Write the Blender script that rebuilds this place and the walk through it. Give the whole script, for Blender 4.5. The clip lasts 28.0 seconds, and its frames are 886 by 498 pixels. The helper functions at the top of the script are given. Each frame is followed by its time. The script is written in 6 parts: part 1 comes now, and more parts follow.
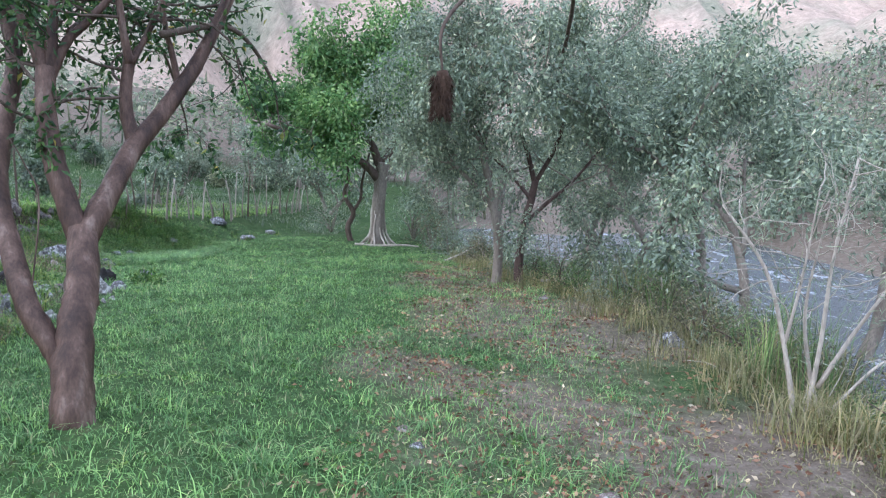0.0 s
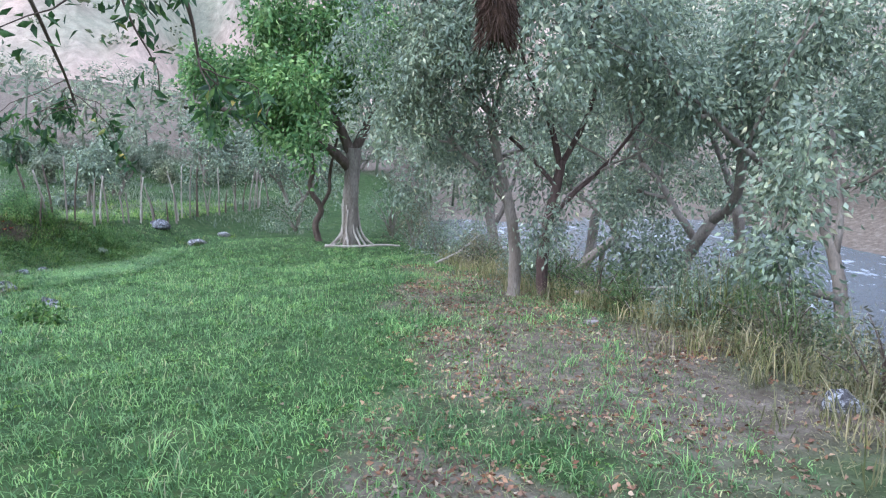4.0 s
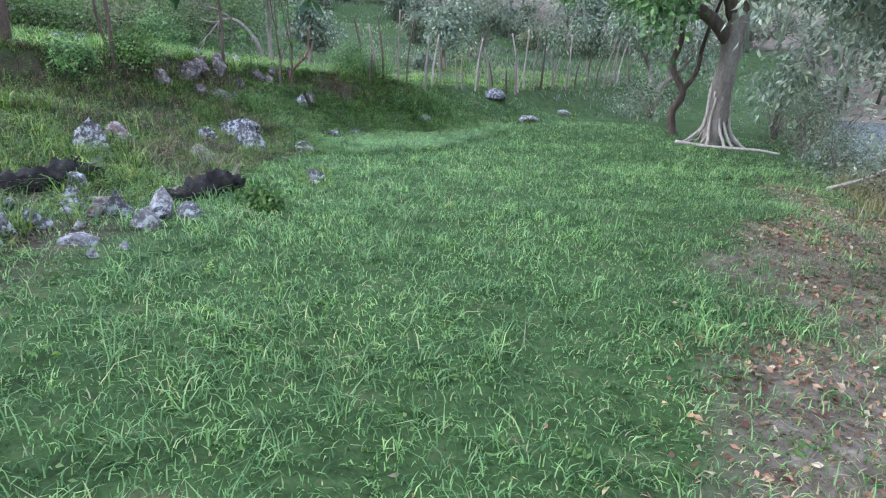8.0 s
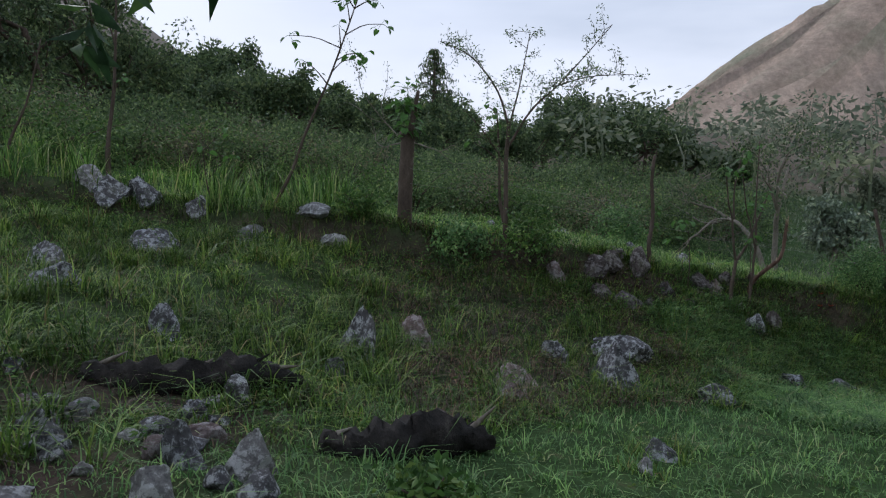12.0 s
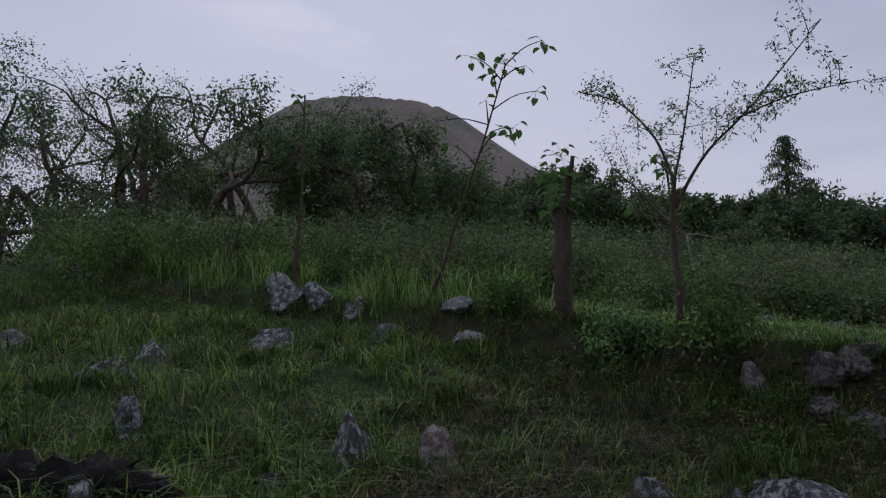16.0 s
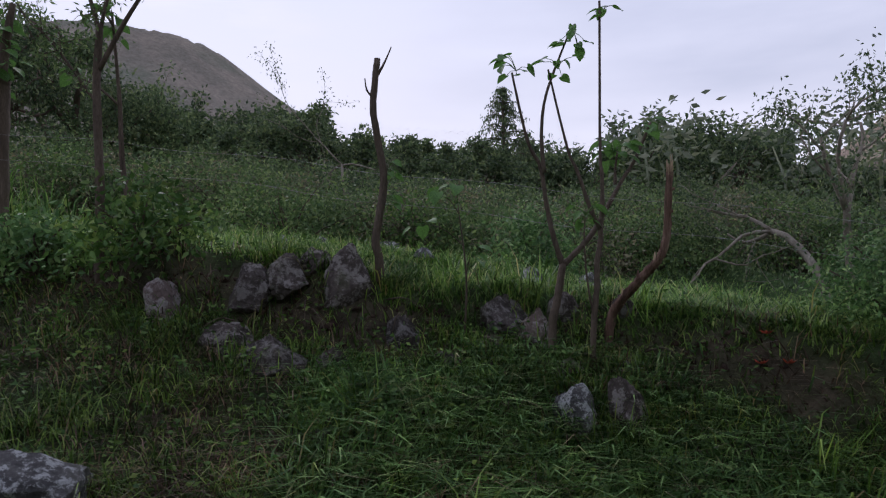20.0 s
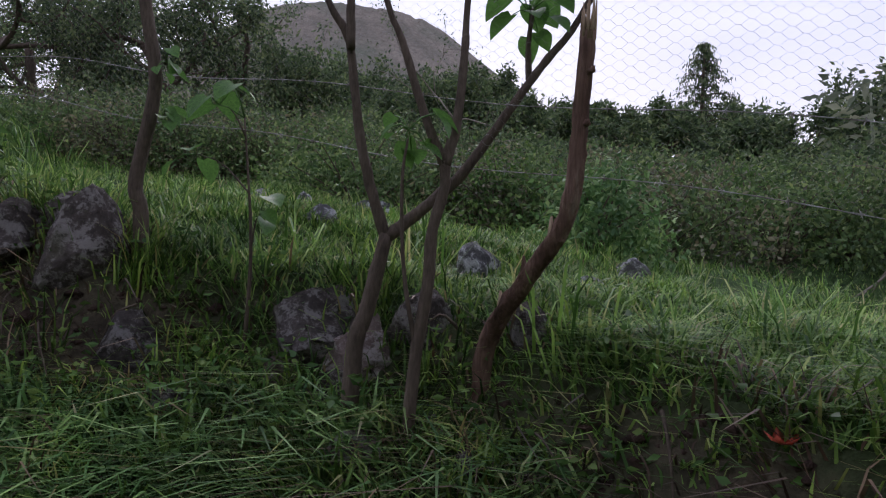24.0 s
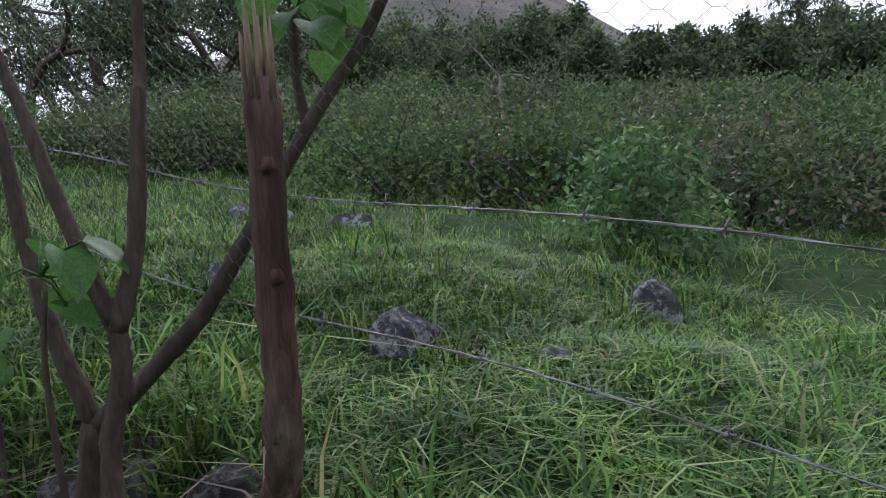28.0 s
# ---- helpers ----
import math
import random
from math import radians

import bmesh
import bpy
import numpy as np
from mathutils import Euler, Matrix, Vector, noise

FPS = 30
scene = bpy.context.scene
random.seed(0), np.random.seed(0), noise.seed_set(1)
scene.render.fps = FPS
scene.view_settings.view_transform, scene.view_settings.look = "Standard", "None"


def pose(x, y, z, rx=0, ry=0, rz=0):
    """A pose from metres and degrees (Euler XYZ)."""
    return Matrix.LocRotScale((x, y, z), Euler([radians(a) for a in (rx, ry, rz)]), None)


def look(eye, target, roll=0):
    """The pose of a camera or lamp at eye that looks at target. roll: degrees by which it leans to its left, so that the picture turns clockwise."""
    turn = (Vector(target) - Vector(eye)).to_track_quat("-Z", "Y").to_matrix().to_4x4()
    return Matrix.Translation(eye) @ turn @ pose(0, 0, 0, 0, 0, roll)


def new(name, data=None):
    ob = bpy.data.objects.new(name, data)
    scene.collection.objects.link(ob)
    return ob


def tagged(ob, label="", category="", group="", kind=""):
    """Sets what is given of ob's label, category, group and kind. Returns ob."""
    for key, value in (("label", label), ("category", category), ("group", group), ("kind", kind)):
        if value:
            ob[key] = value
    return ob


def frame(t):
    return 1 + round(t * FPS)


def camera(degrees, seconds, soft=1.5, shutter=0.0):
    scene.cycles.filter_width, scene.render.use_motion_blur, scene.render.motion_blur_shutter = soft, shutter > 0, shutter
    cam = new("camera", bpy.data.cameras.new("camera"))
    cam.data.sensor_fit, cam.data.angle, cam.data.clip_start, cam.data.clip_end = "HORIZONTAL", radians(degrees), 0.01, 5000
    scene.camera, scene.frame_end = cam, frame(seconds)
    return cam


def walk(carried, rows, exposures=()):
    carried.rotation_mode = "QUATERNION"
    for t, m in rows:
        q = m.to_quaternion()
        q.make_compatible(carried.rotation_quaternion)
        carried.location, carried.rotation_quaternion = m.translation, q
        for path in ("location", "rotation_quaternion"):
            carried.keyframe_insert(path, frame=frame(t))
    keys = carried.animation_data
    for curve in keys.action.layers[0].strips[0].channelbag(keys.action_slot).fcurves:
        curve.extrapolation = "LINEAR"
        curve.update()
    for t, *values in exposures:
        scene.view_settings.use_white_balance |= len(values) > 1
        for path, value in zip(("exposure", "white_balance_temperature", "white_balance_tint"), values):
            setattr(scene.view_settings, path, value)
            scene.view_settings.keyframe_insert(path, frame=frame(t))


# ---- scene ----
cam = camera(65.6, 28.0, soft=1.2, shutter=0.0)


def view(x, y, z, yaw, pitch, roll):
    """A camera pose from its eye, the turn to the left, the tilt up and the lean, in degrees."""
    return pose(x, y, z, 90, 0, yaw) @ pose(0, 0, 0, pitch) @ pose(0, 0, 0, 0, 0, roll)


PATH = [
    (0.0, view(-0.101, 0.106, 1.552, 0.47, -8.53, 1.69)),
    (0.5, view(-0.234, 0.583, 1.520, 12.81, -11.07, 1.38)),
    (1.0, view(-0.269, 0.759, 1.509, 18.66, -10.23, -1.10)),
    (1.5, view(-0.361, 1.036, 1.470, 18.74, -8.19, -1.50)),
    (2.0, view(-0.466, 1.435, 1.411, 12.54, -6.76, -0.49)),
    (2.5, view(-0.499, 1.846, 1.396, 6.30, -8.43, 0.09)),
    (3.0, view(-0.571, 2.198, 1.400, 2.81, -8.31, 0.10)),
    (3.5, view(-0.578, 2.506, 1.386, -1.96, -9.04, 0.48)),
    (5.5, view(-0.550, 3.696, 1.330, -2.38, -9.76, -0.61)),
    (6.0, view(-0.550, 4.104, 1.264, -0.07, -9.85, -1.56)),
    (6.5, view(-0.445, 4.505, 1.233, 10.06, -13.96, -0.83)),
    (7.0, view(-0.354, 4.950, 1.178, 14.02, -13.75, -0.72)),
    (7.5, view(-0.230, 5.254, 1.144, 20.41, -14.56, 1.36)),
    (8.0, view(-0.392, 5.578, 1.155, 28.41, -19.98, 1.75)),
    (8.5, view(-0.741, 6.120, 1.198, 51.23, -16.86, -4.97)),
    (9.0, view(-1.063, 6.714, 1.136, 62.75, -11.06, -2.48)),
    (9.5, view(-1.134, 6.971, 1.110, 69.86, -8.55, -1.42)),
    (10.0, view(-1.113, 7.236, 1.102, 75.42, -7.08, -0.28)),
    (10.5, view(-1.342, 7.764, 0.944, 74.49, -5.49, 2.43)),
    (11.0, view(-1.422, 8.247, 0.847, 71.91, -5.22, 2.67)),
    (11.5, view(-1.521, 8.600, 0.803, 71.93, -4.79, 2.06)),
    (13.5, view(-2.484, 10.179, 0.592, 79.15, -1.56, 3.09)),
    (14.0, view(-2.627, 10.505, 0.580, 78.60, -1.55, 3.02)),
    (14.5, view(-2.719, 10.700, 0.619, 85.57, -2.08, -0.38)),
    (15.0, view(-2.894, 10.842, 0.575, 93.06, -2.13, -0.03)),
    (15.5, view(-3.048, 11.098, 0.586, 95.12, -1.01, -0.67)),
    (16.0, view(-2.968, 11.458, 0.472, 105.13, 5.68, -0.51)),
    (16.5, view(-3.450, 11.667, 0.410, 99.11, 3.30, 0.24)),
    (17.0, view(-4.082, 12.050, 0.341, 91.34, 2.51, -0.73)),
    (17.5, view(-4.336, 12.384, 0.249, 89.54, 1.41, 1.10)),
    (18.0, view(-4.531, 12.689, 0.173, 90.03, -0.08, 0.79)),
    (18.5, view(-4.548, 13.117, 0.179, 85.80, -0.52, 0.49)),
    (19.0, view(-4.540, 13.242, 0.204, 85.41, -0.44, 1.13)),
    (19.5, view(-4.724, 13.330, 0.161, 88.06, 0.36, 0.31)),
    (20.0, view(-4.793, 13.626, 0.159, 86.60, 1.59, -0.82)),
    (20.4, view(-4.894, 13.951, 0.072, 83.34, 3.05, -0.50)),
    (22.5, view(-5.984, 14.787, 0.128, 97.48, -1.36, 0.10)),
    (23.0, view(-6.188, 14.966, 0.121, 96.85, -1.20, 0.89)),
    (23.5, view(-6.412, 15.041, 0.162, 97.71, -0.91, 0.79)),
    (24.0, view(-6.626, 15.026, 0.165, 103.84, -0.82, 2.23)),
    (24.5, view(-6.905, 15.054, 0.248, 110.45, -0.13, 1.47)),
    (25.0, view(-6.916, 15.083, 0.249, 113.77, -0.57, -0.58)),
    (25.5, view(-7.011, 15.214, 0.247, 109.64, -1.85, -0.81)),
    (26.0, view(-6.979, 15.247, 0.324, 109.61, -0.23, -2.50)),
    (26.5, view(-7.016, 15.217, 0.338, 110.88, 4.33, -0.70)),
    (27.0, view(-7.220, 15.212, 0.230, 111.45, 1.52, 13.66)),
    (27.5, view(-7.519, 15.199, 0.408, 108.32, -5.50, 11.08)),
    (28.0, view(-7.550, 15.370, 0.500, 111.90, -4.97, -3.68)),
]
EXPOSURES = [(0.0, 1.1, 5400, 17), (1.0, 0.9, 5400, 16), (2.0, 1.05, 5400, 17), (3.0, 1.35, 5350, 18), (6.0, 1.3, 5300, 18), (7.0, 1.1, 5350, 16), (8.0, 1.3, 5400, 18), (9.0, 0.66, 5600, 13), (10.0, 0.13, 5800, 12),
             (11.5, -0.22, 5850, 12), (13.0, -0.8, 5900, 16), (14.0, -0.92, 5900, 18), (15.5, -0.95, 5900, 19), (16.0, -1.15, 5900, 22), (17.0, -0.9, 5900, 23), (18.0, -0.52, 5900, 23), (19.0, -0.5, 5900, 23), (20.5, -0.52, 6000, 23), (23.0, -0.28, 6000, 25), (25.5, -0.33, 6050, 26),
             (26.1, -0.43, 6050, 26), (26.5, -0.95, 6000, 26), (27.2, -1.0, 6000, 26), (27.7, -0.25, 5900, 23), (28.0, 0.0, 5750, 21)]
walk(cam, PATH, EXPOSURES)

# ---- light: a soft overcast evening sky, the sun behind the hills ----
world = bpy.data.worlds.new("world")
scene.world = world
world.use_nodes = True
wn, wl = world.node_tree.nodes, world.node_tree.links
sky = wn.new("ShaderNodeTexSky")
sky.sky_type, sky.sun_disc = "NISHITA", False
sky.sun_elevation, sky.sun_rotation = radians(34), radians(-112)
sky.air_density, sky.dust_density, sky.ozone_density = 1.0, 2.0, 1.0
cover = wn.new("ShaderNodeMixRGB")
cloud_map, cloud_at = wn.new("ShaderNodeMapping"), wn.new("ShaderNodeTexCoord")
cloud_noise, cloud_ramp = wn.new("ShaderNodeTexNoise"), wn.new("ShaderNodeValToRGB")
cloud_map.inputs["Scale"].default_value = (1.2, 1.2, 5.0)
cloud_noise.inputs["Scale"].default_value, cloud_noise.inputs["Detail"].default_value = 1.6, 5.0
cloud_ramp.color_ramp.elements[0].position, cloud_ramp.color_ramp.elements[1].position = 0.30, 0.62
cloud_ramp.color_ramp.elements[0].color = (0.55, 0.55, 0.55, 1)
cloud_ramp.color_ramp.elements[1].color = (0.96, 0.96, 0.96, 1)
wl.new(cloud_at.outputs["Generated"], cloud_map.inputs["Vector"])
wl.new(cloud_map.outputs["Vector"], cloud_noise.inputs["Vector"])
wl.new(cloud_noise.outputs["Fac"], cloud_ramp.inputs["Fac"])
wl.new(cloud_ramp.outputs["Color"], cover.inputs["Fac"])
wl.new(sky.outputs["Color"], cover.inputs["Color1"])
sky_part, sky_tint = wn.new("ShaderNodeSeparateXYZ"), wn.new("ShaderNodeValToRGB")
wl.new(cloud_at.outputs["Generated"], sky_part.inputs["Vector"])
wl.new(sky_part.outputs["Z"], sky_tint.inputs["Fac"])
sky_tint.color_ramp.elements[0].position, sky_tint.color_ramp.elements[1].position = 0.02, 0.55
sky_tint.color_ramp.elements[0].color = (13.6, 13.5, 13.7, 1)
sky_tint.color_ramp.elements[1].color = (10.2, 11.2, 12.6, 1)
wl.new(sky_tint.outputs["Color"], cover.inputs["Color2"])
wl.new(cover.outputs["Color"], wn["Background"].inputs["Color"])
wn["Background"].inputs["Strength"].default_value = 0.1

sun = new("sun", bpy.data.lights.new("sun", "SUN"))
sun.data.energy, sun.data.angle, sun.data.color = 1.0, radians(25), (1.0, 0.95, 0.88)
sun.matrix_world = look((0, 0, 0), (0.77, 0.31, -0.56))


# ---- materials ----
def shader(name, rough=0.9, spec=0.2):
    m = bpy.data.materials.new(name)
    m.use_nodes = True
    p = m.node_tree.nodes["Principled BSDF"]
    p.inputs["Roughness"].default_value = rough
    p.inputs["Specular IOR Level"].default_value = spec
    return m, m.node_tree.nodes, m.node_tree.links, p


def ramp(nodes, links, fac, stops):
    r = nodes.new("ShaderNodeValToRGB")
    while len(r.color_ramp.elements) < len(stops):
        r.color_ramp.elements.new(0.5)
    for e, (at, col) in zip(r.color_ramp.elements, stops):
        e.position, e.color = at, (*col, 1)
    links.new(fac, r.inputs["Fac"])
    return r.outputs["Color"]


def grain(nodes, links, scale, detail=5.0, space="Object", stretch=(1, 1, 1), rough=0.6):
    co, mp, n = nodes.new("ShaderNodeTexCoord"), nodes.new("ShaderNodeMapping"), nodes.new("ShaderNodeTexNoise")
    mp.inputs["Scale"].default_value = stretch
    n.inputs["Scale"].default_value, n.inputs["Detail"].default_value, n.inputs["Roughness"].default_value = scale, detail, rough
    links.new(co.outputs[space], mp.inputs["Vector"])
    links.new(mp.outputs["Vector"], n.inputs["Vector"])
    return n.outputs["Fac"]


def mix(nodes, links, fac, a, b, blend="MIX"):
    m = nodes.new("ShaderNodeMixRGB")
    m.blend_type = blend
    for key, v in (("Fac", fac), ("Color1", a), ("Color2", b)):
        if isinstance(v, (float, int)):
            m.inputs[key].default_value = v
        elif isinstance(v, tuple):
            m.inputs[key].default_value = (*v, 1)
        else:
            links.new(v, m.inputs[key])
    return m.outputs["Color"]


def relief(nodes, links, p, fac, strength=0.5, dist=0.02):
    b = nodes.new("ShaderNodeBump")
    b.inputs["Strength"].default_value, b.inputs["Distance"].default_value = strength, dist
    links.new(fac, b.inputs["Height"])
    links.new(b.outputs["Normal"], p.inputs["Normal"])


def surface(name, stops, scale=6.0, stretch=(1, 1, 1), rough=0.9, bump=0.5, dist=0.02, fine=None, spec=0.2, space="Object"):
    """A rough natural surface: a broad colour change, fine grain over it, and relief."""
    m, n, l, p = shader(name, rough, spec)
    broad = grain(n, l, scale, 5, space, stretch)
    small = grain(n, l, scale * 9, 6, space, stretch)
    col = ramp(n, l, broad, stops)
    dark = ramp(n, l, small, [(0.3, (0.55, 0.55, 0.55)), (0.7, (1.25, 1.25, 1.25))])
    col = mix(n, l, 0.8, col, dark, "MULTIPLY")
    l.new(col, p.inputs["Base Color"])
    relief(n, l, p, mix(n, l, 0.5, broad, small), bump, dist)
    return m


def leafy(name, stops, through_light=0.33, rough=0.5, patch=0.5, spec=0.28):
    """Leaves or blades: each one of its own shade, some light passing through."""
    m, n, l, p = shader(name, rough, spec)
    geo = n.new("ShaderNodeNewGeometry")
    col = ramp(n, l, geo.outputs["Random Per Island"], stops)
    broad = grain(n, l, patch, 3)
    col = mix(n, l, 0.8, col, ramp(n, l, broad, [(0.3, (0.6, 0.62, 0.6)), (0.7, (1.3, 1.22, 1.1))]), "MULTIPLY")
    clump = grain(n, l, patch * 6, 3)
    col = mix(n, l, 0.85, col, ramp(n, l, clump, [(0.32, (0.5, 0.52, 0.55)), (0.5, (0.95, 0.95, 0.95)), (0.68, (1.55, 1.45, 1.25))]), "MULTIPLY")
    l.new(col, p.inputs["Base Color"])
    t, ms = n.new("ShaderNodeBsdfTranslucent"), n.new("ShaderNodeMixShader")
    l.new(col, t.inputs["Color"])
    ms.inputs["Fac"].default_value = through_light
    l.new(p.outputs["BSDF"], ms.inputs[1])
    l.new(t.outputs["BSDF"], ms.inputs[2])
    l.new(ms.outputs["Shader"], n["Material Output"].inputs["Surface"])
    return m


M_GRASS = leafy("lawn_blades", [(0.0, (0.06, 0.14, 0.05)), (0.5, (0.18, 0.35, 0.12)), (0.93, (0.36, 0.56, 0.21)), (1.0, (0.5, 0.46, 0.28))], patch=0.8)
M_MEADOW = leafy("meadow_blades", [(0.0, (0.035, 0.09, 0.018)), (0.5, (0.15, 0.31, 0.065)), (0.85, (0.36, 0.54, 0.14)), (1.0, (0.5, 0.46, 0.24))], patch=0.6)
M_SLOPE = leafy("slope_blades", [(0.0, (0.024, 0.06, 0.012)), (0.5, (0.118, 0.225, 0.044)), (0.88, (0.30, 0.44, 0.10)), (1.0, (0.36, 0.27, 0.14))], patch=0.7)
M_DRY = leafy("dry_blades", [(0.0, (0.16, 0.19, 0.07)), (0.4, (0.26, 0.26, 0.12)), (1.0, (0.46, 0.40, 0.25))])
M_WEED = leafy("weed_leaves", [(0.0, (0.05, 0.115, 0.03)), (0.6, (0.11, 0.22, 0.055)), (1.0, (0.22, 0.32, 0.09))])
M_DEAD = leafy("dead_grass_blades", [(0.0, (0.05, 0.03, 0.024)), (0.6, (0.13, 0.078, 0.056)), (1.0, (0.32, 0.22, 0.15))], 0.15)
M_LITTER = leafy("fallen_leaves", [(0.0, (0.16, 0.08, 0.05)), (0.5, (0.30, 0.17, 0.11)), (0.9, (0.42, 0.29, 0.2)), (1.0, (0.66, 0.58, 0.42))], 0.1, 0.8)
M_LEAF_GREEN = leafy("bright_leaves", [(0.0, (0.08, 0.18, 0.065)), (0.6, (0.17, 0.32, 0.11)), (1.0, (0.33, 0.47, 0.2))])
M_LEAF_GREY = leafy("grey_green_leaves", [(0.0, (0.14, 0.19, 0.13)), (0.6, (0.26, 0.335, 0.24)), (0.95, (0.37, 0.45, 0.33)), (1.0, (0.68, 0.68, 0.48))], 0.25, 0.4, 1.2, 0.4)
M_LEAF_DARK = leafy("thicket_leaves", [(0.0, (0.075, 0.135, 0.05)), (0.6, (0.16, 0.26, 0.10)), (1.0, (0.30, 0.39, 0.16))], 0.38)
M_LEAF_BROWN = leafy("dry_thicket_leaves", [(0.0, (0.11, 0.11, 0.07)), (0.6, (0.2, 0.2, 0.12)), (1.0, (0.32, 0.29, 0.19))], 0.3)
M_LEAF_FAR = leafy("far_tree_leaves", [(0.0, (0.055, 0.095, 0.05)), (0.6, (0.13, 0.20, 0.09)), (1.0, (0.25, 0.32, 0.15))], 0.42)
# distance haze painted into the leaf colour: paler, greyer green
M_LEAF_HAZE = leafy("haze_paled_leaves", [(0.0, (0.17, 0.21, 0.15)), (0.6, (0.27, 0.32, 0.23)), (1.0, (0.40, 0.43, 0.32))], 0.3, 0.9, 0.05, 0.1)
M_LEAF_BIG = leafy("young_heart_leaves", [(0.0, (0.06, 0.14, 0.04)), (0.6, (0.11, 0.24, 0.06)), (1.0, (0.30, 0.42, 0.12))], 0.45, 0.45, 8.0)
M_LEAF_OVER = leafy("lance_leaves", [(0.0, (0.03, 0.07, 0.03)), (0.7, (0.07, 0.15, 0.05)), (0.97, (0.12, 0.2, 0.06)), (1.0, (0.5, 0.4, 0.1))], 0.35, 0.45, 5.0)
M_SCRUB = leafy("hill_scrub", [(0.0, (0.07, 0.10, 0.05)), (1.0, (0.16, 0.19, 0.10))], 0.1)
M_BARK = surface("smooth_tan_bark", [(0.28, (0.026, 0.015, 0.01)), (0.46, (0.078, 0.044, 0.03)), (0.58, (0.135, 0.082, 0.058)), (0.72, (0.26, 0.19, 0.15))], 7, (1, 1, 0.3), 0.65, 0.8, 0.02, spec=0.35)
M_BARK_BROWN = surface("dark_brown_bark", [(0.3, (0.06, 0.04, 0.032)), (0.6, (0.13, 0.09, 0.075)), (0.8, (0.24, 0.19, 0.16))], 8, (1, 1, 0.25), 0.85, 0.8, 0.015)
M_BARK_GREY = surface("grey_bark", [(0.3, (0.16, 0.13, 0.10)), (0.6, (0.30, 0.26, 0.21)), (0.8, (0.45, 0.41, 0.35))], 5, (1, 1, 0.3), 0.85, 0.6, 0.012)
M_BARK_PALE = surface("pale_bare_wood", [(0.3, (0.32, 0.27, 0.21)), (0.7, (0.55, 0.5, 0.42))], 6, (1, 1, 0.3), 0.8, 0.4, 0.008)
M_BARK_RED = surface("red_brown_bark", [(0.28, (0.05, 0.028, 0.022)), (0.45, (0.15, 0.085, 0.062)), (0.6, (0.26, 0.16, 0.12)), (0.72, (0.46, 0.36, 0.28))], 16, (1, 1, 0.14), 0.85, 1.0, 0.03)
M_BARK_DARK = surface("dark_stem_bark", [(0.3, (0.075, 0.055, 0.042)), (0.6, (0.14, 0.105, 0.08)), (0.8, (0.23, 0.19, 0.15))], 16, (1, 1, 0.25), 0.85, 0.9, 0.012)
M_WOOD = surface("split_wood", [(0.3, (0.28, 0.19, 0.12)), (0.7, (0.5, 0.37, 0.25))], 14, (3, 3, 0.3), 0.85, 0.8, 0.006)
M_CHAR = surface("charred_wood", [(0.3, (0.012, 0.011, 0.010)), (0.6, (0.035, 0.03, 0.026)), (0.8, (0.12, 0.10, 0.085))], 8, (0.4, 1, 1), 0.8, 1.0, 0.02)
M_NEST = surface("dry_nest_fibre", [(0.3, (0.035, 0.022, 0.015)), (0.7, (0.12, 0.075, 0.05))], 9, (1, 1, 0.4), 0.95, 1.0, 0.02)
M_WIRE, _n, _l, _p = shader("galvanised_wire", 0.5, 0.5)
_p.inputs["Metallic"].default_value = 0.7
_l.new(ramp(_n, _l, grain(_n, _l, 30), [(0.35, (0.16, 0.13, 0.11)), (0.65, (0.42, 0.41, 0.40))]), _p.inputs["Base Color"])


def make_rock(name, dark, light, lichen):
    """Weathered stone: mottled grain, crusts of pale lichen with ragged edges, dark cracks."""
    m, n, l, p = shader(name, 0.92, 0.15)
    a, b, c = grain(n, l, 5, 6), grain(n, l, 30, 8, rough=0.75), grain(n, l, 15, 10, rough=0.8)
    col = ramp(n, l, a, [(0.3, dark), (0.7, light)])
    col = mix(n, l, 0.9, col, ramp(n, l, b, [(0.3, (0.4, 0.4, 0.42)), (0.65, (1.35, 1.33, 1.3))]), "MULTIPLY")
    col = mix(n, l, ramp(n, l, c, [(0.505, (0, 0, 0)), (0.55, (0.9, 0.9, 0.9))]), col, lichen)
    col = mix(n, l, ramp(n, l, grain(n, l, 3, 4), [(0.58, (0, 0, 0)), (0.7, (0.55, 0.55, 0.55))]), col, (0.09, 0.10, 0.05))
    info = n.new("ShaderNodeObjectInfo")
    col = mix(n, l, 0.6, col, ramp(n, l, info.outputs["Random"], [(0.0, (0.65, 0.65, 0.68)), (1.0, (1.25, 1.2, 1.14))]), "MULTIPLY")
    l.new(col, p.inputs["Base Color"])
    relief(n, l, p, mix(n, l, 0.5, a, b), 1.0, 0.05)
    return m


M_ROCK = make_rock("lichened_grey_rock", (0.07, 0.07, 0.075), (0.2, 0.195, 0.195), (0.5, 0.51, 0.52))
M_ROCK_STEP = make_rock("dark_brown_rock", (0.055, 0.045, 0.042), (0.15, 0.128, 0.12), (0.27, 0.25, 0.24))
M_ROCK_PALE = make_rock("pale_rock", (0.17, 0.165, 0.16), (0.34, 0.335, 0.33), (0.52, 0.52, 0.51))
M_ROCK_PINK = make_rock("pinkish_rock", (0.16, 0.115, 0.105), (0.30, 0.24, 0.225), (0.42, 0.38, 0.37))

